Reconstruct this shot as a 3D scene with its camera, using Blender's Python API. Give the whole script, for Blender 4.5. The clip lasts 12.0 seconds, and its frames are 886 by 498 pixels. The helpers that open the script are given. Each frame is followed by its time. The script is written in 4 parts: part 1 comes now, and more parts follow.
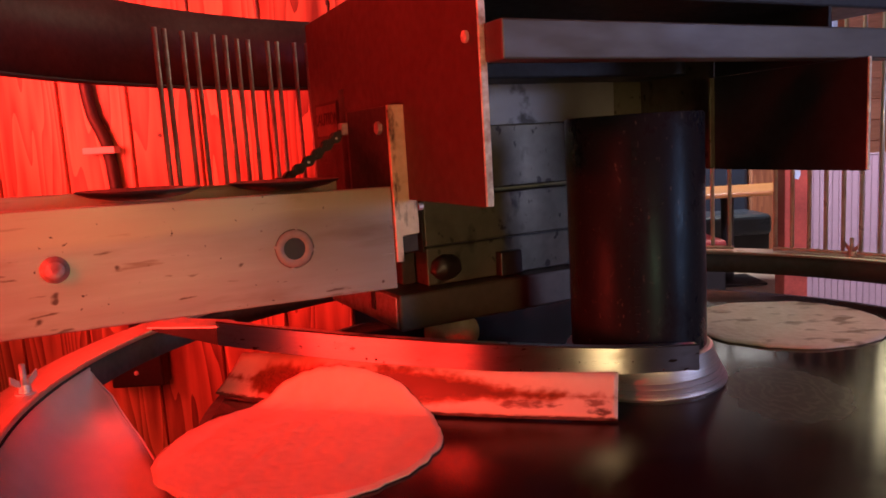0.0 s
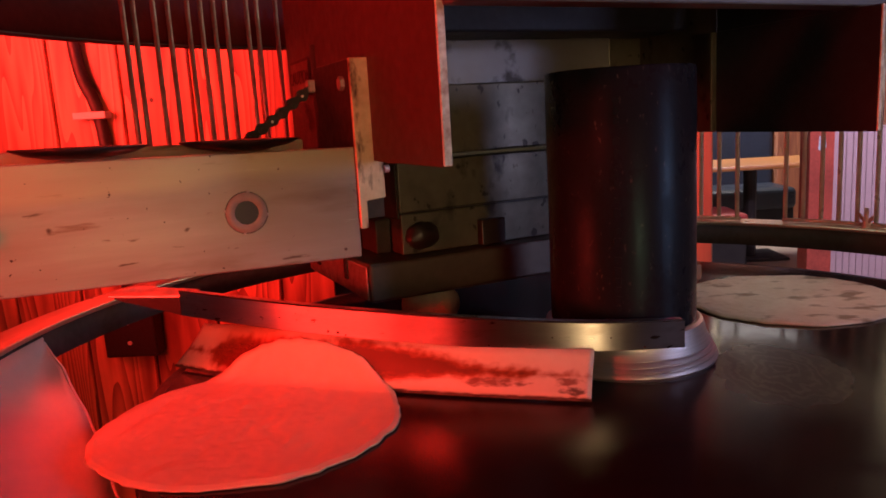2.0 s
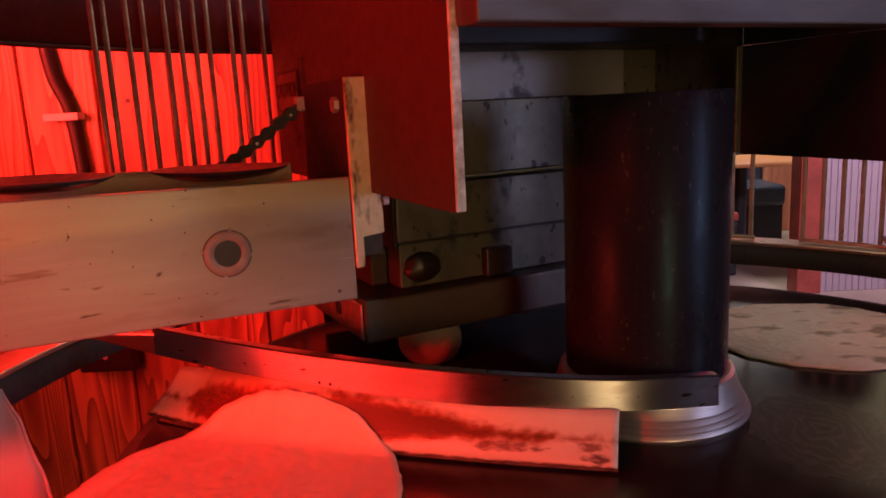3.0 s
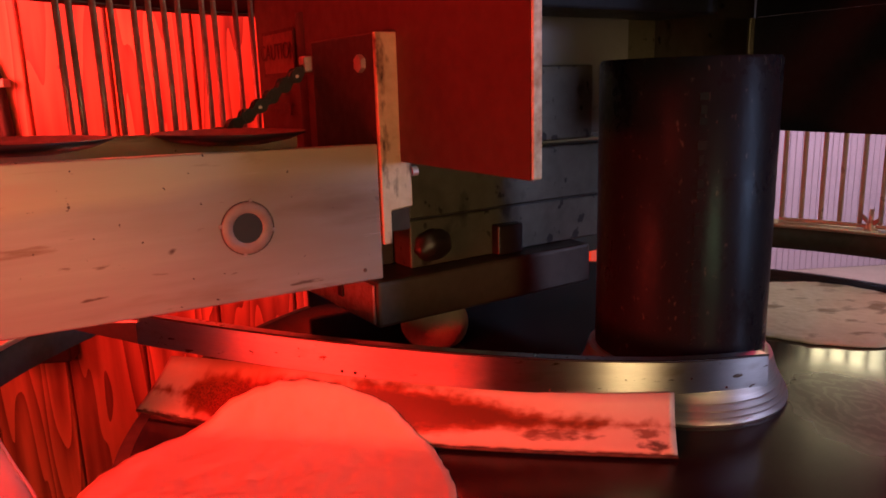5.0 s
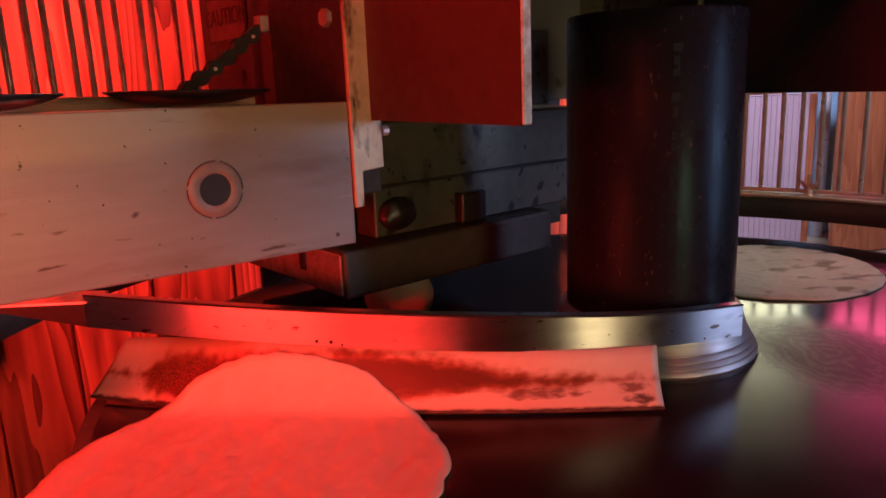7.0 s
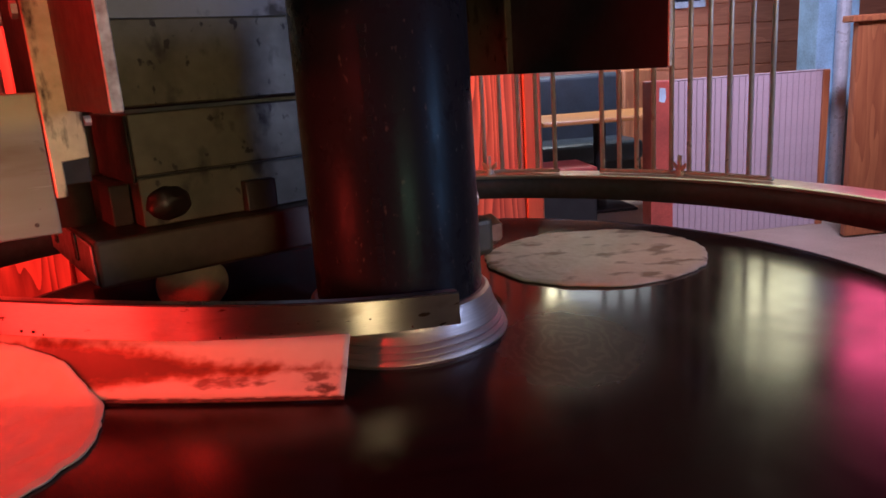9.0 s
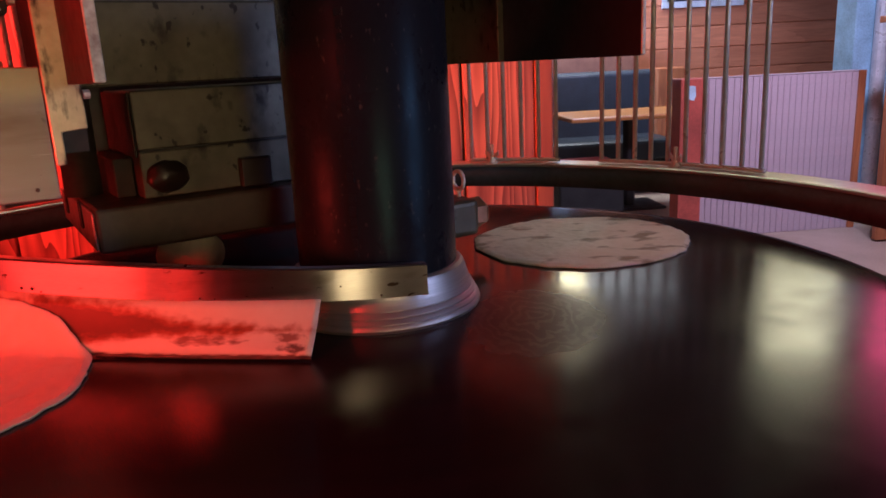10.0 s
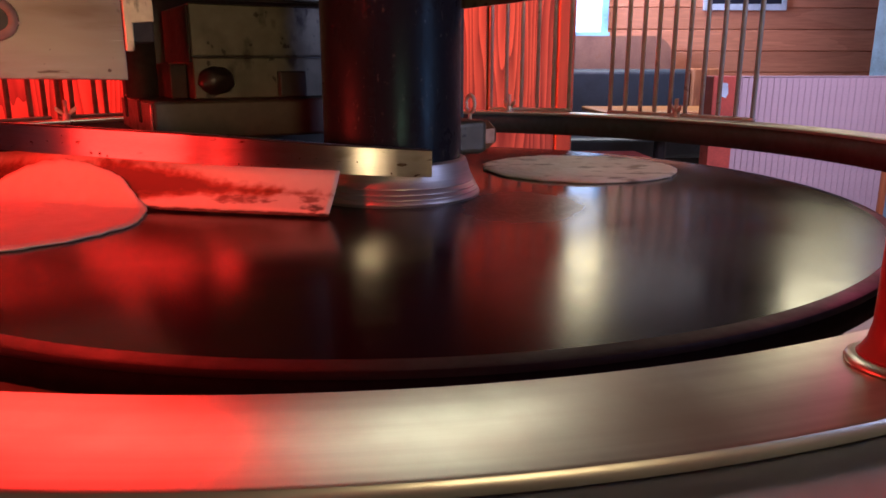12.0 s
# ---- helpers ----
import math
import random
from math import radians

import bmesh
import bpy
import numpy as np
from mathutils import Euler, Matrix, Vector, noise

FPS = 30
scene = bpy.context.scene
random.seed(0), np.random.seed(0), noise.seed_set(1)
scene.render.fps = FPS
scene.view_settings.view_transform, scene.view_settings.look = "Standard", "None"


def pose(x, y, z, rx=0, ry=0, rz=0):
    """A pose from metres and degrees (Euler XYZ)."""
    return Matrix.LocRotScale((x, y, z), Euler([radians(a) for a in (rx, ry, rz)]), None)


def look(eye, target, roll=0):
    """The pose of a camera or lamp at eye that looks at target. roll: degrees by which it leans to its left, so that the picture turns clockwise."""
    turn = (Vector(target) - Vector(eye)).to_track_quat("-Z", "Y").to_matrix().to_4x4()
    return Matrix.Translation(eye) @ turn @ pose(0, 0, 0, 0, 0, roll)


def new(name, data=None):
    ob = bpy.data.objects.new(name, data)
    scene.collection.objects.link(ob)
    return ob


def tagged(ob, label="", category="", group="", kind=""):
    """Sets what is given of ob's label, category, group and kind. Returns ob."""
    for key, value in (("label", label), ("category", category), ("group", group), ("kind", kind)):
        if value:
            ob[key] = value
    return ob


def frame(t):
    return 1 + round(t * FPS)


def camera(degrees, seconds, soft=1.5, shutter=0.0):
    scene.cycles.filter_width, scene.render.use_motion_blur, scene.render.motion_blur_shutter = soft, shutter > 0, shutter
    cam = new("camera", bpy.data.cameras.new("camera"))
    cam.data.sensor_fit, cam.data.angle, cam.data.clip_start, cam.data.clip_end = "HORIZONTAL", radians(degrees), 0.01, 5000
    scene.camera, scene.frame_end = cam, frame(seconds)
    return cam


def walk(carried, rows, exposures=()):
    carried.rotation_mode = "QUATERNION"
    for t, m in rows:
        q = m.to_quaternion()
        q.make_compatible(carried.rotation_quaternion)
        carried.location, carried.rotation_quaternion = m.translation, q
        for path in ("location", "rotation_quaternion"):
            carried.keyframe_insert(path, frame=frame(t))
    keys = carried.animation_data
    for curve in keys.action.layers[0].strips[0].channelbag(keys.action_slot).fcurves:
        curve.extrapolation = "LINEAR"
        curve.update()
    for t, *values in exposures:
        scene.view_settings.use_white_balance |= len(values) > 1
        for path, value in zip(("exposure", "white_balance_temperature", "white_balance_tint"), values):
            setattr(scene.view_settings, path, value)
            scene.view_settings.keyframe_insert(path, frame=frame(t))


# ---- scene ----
cam = camera(61.9, 12.0, soft=1.7)
PATH = [
    (0, (-0.236, -0.922, 1.261), (-0.251, 1.058, 0.976), -3.5),
    (0.5, (-0.221, -0.919, 1.254), (-0.277, 1.059, 0.964), -3.8),
    (1, (-0.21, -0.915, 1.242), (-0.292, 1.06, 0.941), -3.9),
    (1.5, (-0.19, -0.895, 1.232), (-0.28, 1.077, 0.909), -3.8),
    (2, (-0.174, -0.859, 1.24), (-0.255, 1.108, 0.887), -3.4),
    (2.5, (-0.186, -0.8, 1.271), (-0.248, 1.165, 0.902), -3.1),
    (3, (-0.196, -0.763, 1.278), (-0.237, 1.199, 0.895), -2.9),
    (5, (-0.307, -0.701, 1.262), (-0.125, 1.243, 0.829), -1.7),
    (5.5, (-0.339, -0.694, 1.256), (-0.1, 1.243, 0.817), -1.9),
    (6, (-0.37, -0.681, 1.237), (-0.053, 1.245, 0.804), -2.2),
    (6.5, (-0.377, -0.67, 1.233), (-0.02, 1.246, 0.786), -2.2),
    (7, (-0.35, -0.681, 1.229), (0.027, 1.231, 0.777), -2.4),
    (7.5, (-0.255, -0.708, 1.225), (0.105, 1.206, 0.767), -2.9),
    (9.5, (-0.014, -0.738, 1.206), (0.191, 1.192, 0.721), -3.5),
    (10, (0.006, -0.771, 1.197), (0.166, 1.163, 0.71), -2.9),
    (10.5, (0.013, -0.814, 1.174), (0.135, 1.125, 0.699), -2.8),
    (11, (0.021, -0.866, 1.153), (0.113, 1.072, 0.667), -1.9),
    (11.5, (0.037, -0.907, 1.141), (0.107, 1.028, 0.643), -1.1),
    (12, (0.025, -0.916, 1.107), (0.103, 1.022, 0.619), 0.0),
]
# seconds, stops, kelvin, tint: the film camera's own exposure and white balance drift
EXPOSURE = [
    (0.0, -0.05, 6100, 12), (1.0, -0.1, 6200, 14), (1.5, -0.2, 6300, 17), (2.5, -0.36, 6400, 19), (3.2, -0.33, 6400, 19),
    (5.0, -0.05, 6300, 12), (5.5, -0.05, 6300, 11), (6.5, -0.18, 5700, 3), (7.5, -0.18, 5400, 2),
    (9.5, -0.3, 5500, 8), (10.5, -0.45, 5400, 10), (11.0, -0.43, 5400, 11), (12.0, -0.3, 5600, 13),
]
walk(cam, [(t, look(eye, target, roll)) for t, eye, target, roll in PATH], EXPOSURE)

# ---------------------------------------------------------------- light
world = bpy.data.worlds.new("room_world")
scene.world = world
world.use_nodes = True
world.node_tree.nodes["Background"].inputs[0].default_value = (0.55, 0.6, 0.9, 1)
world.node_tree.nodes["Background"].inputs[1].default_value = 0.014


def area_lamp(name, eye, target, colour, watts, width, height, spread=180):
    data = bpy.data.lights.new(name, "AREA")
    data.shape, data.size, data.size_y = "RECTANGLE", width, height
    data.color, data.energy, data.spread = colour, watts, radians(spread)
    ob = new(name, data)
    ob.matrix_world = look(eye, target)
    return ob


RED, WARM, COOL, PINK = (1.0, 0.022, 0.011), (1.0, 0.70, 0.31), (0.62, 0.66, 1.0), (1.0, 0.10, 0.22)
# red light of unseen neon, spread over several added lamps without fixtures
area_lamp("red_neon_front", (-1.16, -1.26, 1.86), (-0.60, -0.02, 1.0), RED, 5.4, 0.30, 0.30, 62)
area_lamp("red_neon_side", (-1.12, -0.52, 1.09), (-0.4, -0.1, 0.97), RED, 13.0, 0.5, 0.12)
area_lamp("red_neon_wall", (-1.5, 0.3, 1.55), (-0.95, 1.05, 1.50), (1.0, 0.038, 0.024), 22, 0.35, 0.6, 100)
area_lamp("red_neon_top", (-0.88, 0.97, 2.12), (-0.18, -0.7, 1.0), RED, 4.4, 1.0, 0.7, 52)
# red fill added behind the press to redden the partition's right end
area_lamp("red_fill_back", (-0.42, 0.76, 1.70), (0.30, 1.06, 1.12), (1.0, 0.09, 0.035), 5.0, 0.2, 0.2, 70)
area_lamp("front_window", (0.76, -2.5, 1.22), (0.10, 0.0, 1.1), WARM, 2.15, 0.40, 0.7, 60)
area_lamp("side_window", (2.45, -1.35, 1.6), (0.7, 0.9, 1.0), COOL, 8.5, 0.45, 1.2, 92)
# added out of view to lift the front of the guard ring to cream
area_lamp("overhead_fill", (0.04, 0.72, 2.10), (0.04, -0.7, 1.0), (1.0, 0.92, 0.60), 1.7, 0.7, 0.3, 100)
area_lamp("pendant_lamp_a", (1.0, 3.1, 1.98), (0.2, 0.0, 1.70), (1.0, 0.78, 0.36), 2.3, 0.22, 0.30)
area_lamp("pendant_lamp_b", (2.5, 3.3, 2.33), (1.4, 1.6, 1.6), (1.0, 0.84, 0.48), 6.0, 0.40, 0.5)
area_lamp("pink_neon", (3.2, 3.0, 2.45), (1.2, 1.2, 1.0), PINK, 12, 0.7, 0.45)
# fill added over the booth, brightens that corner and the griddle's reflections
area_lamp("booth_fill", (2.0, 5.7, 2.8), (2.0, 5.4, 0.8), (0.95, 0.88, 0.80), 60, 1.4, 0.8, 134)
# cool fill added behind the partition to wash the far boards bluish
area_lamp("far_wall_fill", (0.75, 5.6, 2.1), (2.9, 6.6, 1.5), (0.45, 0.60, 1.0), 30, 0.8, 0.8, 80)
# pinkish fill added above the aisle to brighten the half wall
area_lamp("aisle_fill", (2.3, 2.0, 2.80), (2.8, 3.9, 0.5), (0.96, 0.76, 0.98), 58, 0.6, 0.3, 120)

# ---------------------------------------------------------------- materials
MATS = {}


def surface(name, colour, rough=0.5, metal=0.0, dark=None, scale=6.0, fine=90.0, bump=0.15, amount=0.5, stretch=(1, 1, 1), rough_var=0.15):
    """Two scales of noise on colour and roughness, and a fine relief."""
    m = bpy.data.materials.new(name)
    m.use_nodes = True
    nt = m.node_tree
    n, l = nt.nodes, nt.links
    b = n["Principled BSDF"]
    tc = n.new("ShaderNodeTexCoord")
    mp = n.new("ShaderNodeMapping")
    mp.inputs["Scale"].default_value = stretch
    l.new(tc.outputs["Object"], mp.inputs["Vector"])
    big, small = n.new("ShaderNodeTexNoise"), n.new("ShaderNodeTexNoise")
    for t, s in ((big, scale), (small, fine)):
        t.inputs["Scale"].default_value, t.inputs["Detail"].default_value = s, 5.0
        l.new(mp.outputs[0], t.inputs["Vector"])
    add = n.new("ShaderNodeMix")
    add.data_type = "FLOAT"
    add.inputs[0].default_value = 0.35
    l.new(big.outputs[0], add.inputs[2])
    l.new(small.outputs[0], add.inputs[3])
    ramp = n.new("ShaderNodeValToRGB")
    d = dark or tuple(c * 0.55 for c in colour)
    ramp.color_ramp.elements[0].position, ramp.color_ramp.elements[1].position = 0.5 - 0.35 * amount, 0.5 + 0.2 * amount
    ramp.color_ramp.elements[0].color, ramp.color_ramp.elements[1].color = (*d, 1), (*colour, 1)
    l.new(add.outputs[0], ramp.inputs[0])
    l.new(ramp.outputs[0], b.inputs["Base Color"])
    rr = n.new("ShaderNodeMapRange")
    rr.inputs[3].default_value, rr.inputs[4].default_value = min(1, rough + rough_var), max(0.03, rough - rough_var)
    l.new(add.outputs[0], rr.inputs[0])
    rr.inputs[1].default_value, rr.inputs[2].default_value = 0.3, 0.7
    l.new(rr.outputs[0], b.inputs["Roughness"])
    b.inputs["Metallic"].default_value = metal
    bp = n.new("ShaderNodeBump")
    bp.inputs["Strength"].default_value, bp.inputs["Distance"].default_value = bump, 0.002
    l.new(small.outputs[0], bp.inputs["Height"])
    l.new(bp.outputs[0], b.inputs["Normal"])
    MATS[name] = m
    return m


def mix_over(m, colour, mask_socket, rough=None):
    """Lays a second colour over a material by a mask."""
    nt = m.node_tree
    b = nt.nodes["Principled BSDF"]
    old = b.inputs["Base Color"].links[0].from_socket
    mx = nt.nodes.new("ShaderNodeMix")
    mx.data_type = "RGBA"
    nt.links.new(mask_socket, mx.inputs[0])
    nt.links.new(old, mx.inputs[6])
    mx.inputs[7].default_value = (*colour, 1)
    nt.links.new(mx.outputs[2], b.inputs["Base Color"])
    return mx


def noise_mask(m, scale, low, high, detail=6.0, stretch=(1, 1, 1), offset=(0, 0, 0)):
    nt = m.node_tree
    tc, mp, tx, mr = (nt.nodes.new(k) for k in ("ShaderNodeTexCoord", "ShaderNodeMapping", "ShaderNodeTexNoise", "ShaderNodeMapRange"))
    mp.inputs["Scale"].default_value, mp.inputs["Location"].default_value = stretch, offset
    tx.inputs["Scale"].default_value, tx.inputs["Detail"].default_value = scale, detail
    nt.links.new(tc.outputs["Object"], mp.inputs["Vector"])
    nt.links.new(mp.outputs[0], tx.inputs["Vector"])
    nt.links.new(tx.outputs[0], mr.inputs[0])
    mr.inputs[1].default_value, mr.inputs[2].default_value = low, high
    return mr.outputs[0]


def wood(name, light, dark, ring=26.0, along="Z", rough=0.5, fibre=0.62):
    """Boards: stretched grain lines bent by noise, with a shift from board to board."""
    m = bpy.data.materials.new(name)
    m.use_nodes = True
    nt = m.node_tree
    n, l = nt.nodes, nt.links
    b = n["Principled BSDF"]
    tc, mp, info = n.new("ShaderNodeTexCoord"), n.new("ShaderNodeMapping"), n.new("ShaderNodeObjectInfo")
    mp.inputs["Scale"].default_value = {"Z": (1, 1, 0.09), "X": (0.09, 1, 1), "Y": (1, 0.09, 1)}[along]
    l.new(tc.outputs["Object"], mp.inputs["Vector"])
    sh = n.new("ShaderNodeVectorMath")
    sh.operation = "ADD"
    mul = n.new("ShaderNodeMath")
    mul.operation = "MULTIPLY"
    mul.inputs[1].default_value = 7.3
    l.new(info.outputs["Random"], mul.inputs[0])
    l.new(mp.outputs[0], sh.inputs[0])
    l.new(mul.outputs[0], sh.inputs[1])
    warp = n.new("ShaderNodeTexNoise")
    warp.inputs["Scale"].default_value, warp.inputs["Detail"].default_value = 4.0, 3.0
    l.new(sh.outputs[0], warp.inputs["Vector"])
    rings = n.new("ShaderNodeMath")
    rings.operation = "MULTIPLY"
    rings.inputs[1].default_value = ring
    l.new(warp.outputs[0], rings.inputs[0])
    fr = n.new("ShaderNodeMath")
    fr.operation = "FRACT"
    l.new(rings.outputs[0], fr.inputs[0])
    fib = n.new("ShaderNodeTexNoise")
    fib.inputs["Scale"].default_value, fib.inputs["Detail"].default_value = 60.0, 4.0
    l.new(sh.outputs[0], fib.inputs["Vector"])
    mx = n.new("ShaderNodeMix")
    mx.data_type = "FLOAT"
    mx.inputs[0].default_value = fibre
    l.new(fr.outputs[0], mx.inputs[2])
    l.new(fib.outputs[0], mx.inputs[3])
    ramp = n.new("ShaderNodeValToRGB")
    ramp.color_ramp.elements[0].position, ramp.color_ramp.elements[1].position = 0.2, 0.75
    ramp.color_ramp.elements[0].color, ramp.color_ramp.elements[1].color = (*dark, 1), (*light, 1)
    l.new(mx.outputs[0], ramp.inputs[0])
    hsv = n.new("ShaderNodeHueSaturation")
    mr = n.new("ShaderNodeMapRange")
    mr.inputs[3].default_value, mr.inputs[4].default_value = 0.75, 1.2
    l.new(info.outputs["Random"], mr.inputs[0])
    l.new(mr.outputs[0], hsv.inputs["Value"])
    l.new(ramp.outputs[0], hsv.inputs["Color"])
    l.new(hsv.outputs[0], b.inputs["Base Color"])
    b.inputs["Roughness"].default_value = rough
    bp = n.new("ShaderNodeBump")
    bp.inputs["Strength"].default_value, bp.inputs["Distance"].default_value = 0.25, 0.002
    l.new(mx.outputs[0], bp.inputs["Height"])
    l.new(bp.outputs[0], b.inputs["Normal"])
    MATS[name] = m
    return m


surface("cast_iron", (0.019, 0.0075, 0.011), 0.13, 0.0, (0.011, 0.004, 0.006), 3.0, 40.0, 0.010, 0.8, rough_var=0.06)
mix_over(MATS["cast_iron"], (0.026, 0.015, 0.018), noise_mask(MATS["cast_iron"], 4.0, 0.40, 0.74, 5.0, (1, 1.6, 1), (2, 5, 0)))


def smear_roughness(m, low, high):
    """Greasy and dry zones with a shape of their own."""
    nt = m.node_tree
    b = nt.nodes["Principled BSDF"]
    old = b.inputs["Roughness"].links[0].from_socket
    mask = noise_mask(m, 3.0, 0.38, 0.68, 4.0, (1, 1.3, 1), (7, 1, 3))
    mr, ad = nt.nodes.new("ShaderNodeMapRange"), nt.nodes.new("ShaderNodeMath")
    mr.inputs[3].default_value, mr.inputs[4].default_value = low, high
    nt.links.new(mask, mr.inputs[0])
    nt.links.new(mr.outputs[0], ad.inputs[0])
    nt.links.new(old, ad.inputs[1])
    nt.links.new(ad.outputs[0], b.inputs["Roughness"])


smear_roughness(MATS["cast_iron"], 0.0, 0.11)
MATS["cast_iron"].node_tree.nodes["Principled BSDF"].inputs["Specular IOR Level"].default_value = 0.27


def grease_swirl(m, at, size):
    """A wiped patch of dried grease: curved pale streaks with their own relief."""
    nt = m.node_tree
    n, l = nt.nodes, nt.links
    b = n["Principled BSDF"]
    tc, off, ln, fall = (n.new(k) for k in ("ShaderNodeTexCoord", "ShaderNodeVectorMath", "ShaderNodeVectorMath", "ShaderNodeMapRange"))
    off.operation, ln.operation = "MULTIPLY_ADD", "LENGTH"
    off.inputs[1].default_value, off.inputs[2].default_value = (1 / size, 0.62 / size, 0), (-at[0] / size, -0.62 * at[1] / size, 0)
    l.new(tc.outputs["Object"], off.inputs[0])
    l.new(off.outputs[0], ln.inputs[0])
    l.new(ln.outputs["Value"], fall.inputs[0])
    fall.interpolation_type = "SMOOTHSTEP"
    fall.inputs[1].default_value, fall.inputs[2].default_value, fall.inputs[3].default_value, fall.inputs[4].default_value = 0.35, 1.0, 1.0, 0.0
    wave, cut, mul = n.new("ShaderNodeTexWave"), n.new("ShaderNodeMapRange"), n.new("ShaderNodeMath")
    wave.wave_type, wave.rings_direction = "RINGS", "Z"
    wave.inputs["Scale"].default_value, wave.inputs["Distortion"].default_value, wave.inputs["Detail"].default_value = 2.6, 16.0, 6.0
    wave.inputs["Detail Scale"].default_value = 1.4
    l.new(off.outputs[0], wave.inputs["Vector"])
    l.new(wave.outputs["Fac"], cut.inputs[0])
    cut.inputs[1].default_value, cut.inputs[2].default_value = 0.45, 0.95
    mul.operation = "MULTIPLY"
    l.new(cut.outputs[0], mul.inputs[0])
    l.new(fall.outputs[0], mul.inputs[1])
    mix_over(m, (0.055, 0.048, 0.042), mul.outputs[0])
    dry = n.new("ShaderNodeMath")
    dry.operation = "MULTIPLY_ADD"
    dry.inputs[1].default_value = 0.20
    l.new(fall.outputs[0], dry.inputs[0])
    l.new(b.inputs["Roughness"].links[0].from_socket, dry.inputs[2])
    l.new(dry.outputs[0], b.inputs["Roughness"])
    bp = n.new("ShaderNodeBump")
    bp.inputs["Strength"].default_value, bp.inputs["Distance"].default_value = 0.010, 0.0006
    l.new(mul.outputs[0], bp.inputs["Height"])
    l.new(b.inputs["Normal"].links[0].from_socket, bp.inputs["Normal"])
    l.new(bp.outputs[0], b.inputs["Normal"])


grease_swirl(MATS["cast_iron"], (0.150, -0.09), 0.10)
surface("worn_rim", (0.036, 0.024, 0.020), 0.5, 0.0, (0.014, 0.009, 0.008), 14.0, 90.0, 0.1, 0.8)
surface("iron_side", (0.075, 0.062, 0.045), 0.6, 0.0, (0.04, 0.032, 0.024), 7.0, 60.0, 0.1, 0.7)
surface("iron_edge", (0.012, 0.008, 0.009), 0.85, 0.0)
MATS["iron_edge"].node_tree.nodes["Principled BSDF"].inputs["Specular IOR Level"].default_value = 0.2
surface("dark_pipe", (0.016, 0.016, 0.023), 0.34, 0.0, (0.009, 0.008, 0.012), 14.0, 160.0, 0.10, 0.9, (1, 1, 0.7), 0.16)
mix_over(MATS["dark_pipe"], (0.085, 0.075, 0.07), noise_mask(MATS["dark_pipe"], 210.0, 0.64, 0.76, 4.0, (1, 1, 0.5)))
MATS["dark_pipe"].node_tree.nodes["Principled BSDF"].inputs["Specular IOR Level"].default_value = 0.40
# low bluish specular tint holds the red lamps' streak down on the pipe
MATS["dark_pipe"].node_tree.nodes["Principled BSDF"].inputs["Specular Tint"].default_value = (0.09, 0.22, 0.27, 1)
surface("turned_aluminium", (0.64, 0.60, 0.58), 0.46, 0.9, (0.42, 0.39, 0.38), 14.0, 260.0, 0.04, 0.8, (1, 1, 30))
surface("stainless", (0.70, 0.66, 0.63), 0.31, 1.0, (0.55, 0.5, 0.48), 7.0, 120.0, 0.03, 0.6, (1, 1, 12), 0.06)


def brush(m, strength, turn=0.0):
    """Grain along the sheet: the highlight is drawn out across it."""
    nt = m.node_tree
    b, tg = nt.nodes["Principled BSDF"], nt.nodes.new("ShaderNodeTangent")
    tg.direction_type, tg.axis = "RADIAL", "Z"
    nt.links.new(tg.outputs[0], b.inputs["Tangent"])
    b.inputs["Anisotropic"].default_value, b.inputs["Anisotropic Rotation"].default_value = strength, turn


mix_over(MATS["stainless"], (0.40, 0.33, 0.28), noise_mask(MATS["stainless"], 16.0, 0.56, 0.74, 9.0, (1, 1, 2.5), (4, 4, 4)))
mix_over(MATS["stainless"], (0.16, 0.10, 0.07), noise_mask(MATS["stainless"], 90.0, 0.68, 0.72, 3.0, (0.5, 0.5, 1.5), (2, 8, 1)))
brush(MATS["stainless"], 0.9, 0.25)
surface("ring_steel", (0.72, 0.71, 0.63), 0.32, 0.85, (0.50, 0.49, 0.42), 9.0, 60.0, 0.03, 0.8, rough_var=0.07)


def turned_streaks(m, centre, pitch, colour, amount=0.8):
    """Fine circular polishing marks round a centre."""
    nt = m.node_tree
    tc, off, ln, tx, mr = (nt.nodes.new(k) for k in ("ShaderNodeTexCoord", "ShaderNodeVectorMath", "ShaderNodeVectorMath", "ShaderNodeTexNoise", "ShaderNodeMapRange"))
    off.operation, ln.operation = "MULTIPLY_ADD", "LENGTH"
    off.inputs[1].default_value, off.inputs[2].default_value = (1, 1, 0), (-centre[0], -centre[1], 0)
    tx.noise_dimensions = "1D"
    tx.inputs["Scale"].default_value, tx.inputs["Detail"].default_value = pitch, 4.0
    nt.links.new(tc.outputs["Object"], off.inputs[0])
    nt.links.new(off.outputs[0], ln.inputs[0])
    nt.links.new(ln.outputs["Value"], tx.inputs["W"])
    nt.links.new(tx.outputs[0], mr.inputs[0])
    mr.inputs[1].default_value, mr.inputs[2].default_value, mr.inputs[4].default_value = 0.42, 0.66, amount
    mix_over(m, colour, mr.outputs[0])


turned_streaks(MATS["ring_steel"], (-0.035, -0.038), 85.0, (0.45, 0.41, 0.37), 0.5)
mix_over(MATS["ring_steel"], (0.50, 0.42, 0.36), noise_mask(MATS["ring_steel"], 11.0, 0.50, 0.72, 8.0, offset=(3, 6, 2)))
turned_streaks(MATS["cast_iron"], (0, 0), 60.0, (0.006, 0.005, 0.005), 0.45)
surface("ring_inner", (0.055, 0.058, 0.064), 0.7, 0.0, (0.03, 0.028, 0.028), 12.0, 90.0, 0.2, 0.7)
surface("rod_steel", (0.66, 0.63, 0.61), 0.38, 0.4, (0.50, 0.46, 0.44), 40.0)
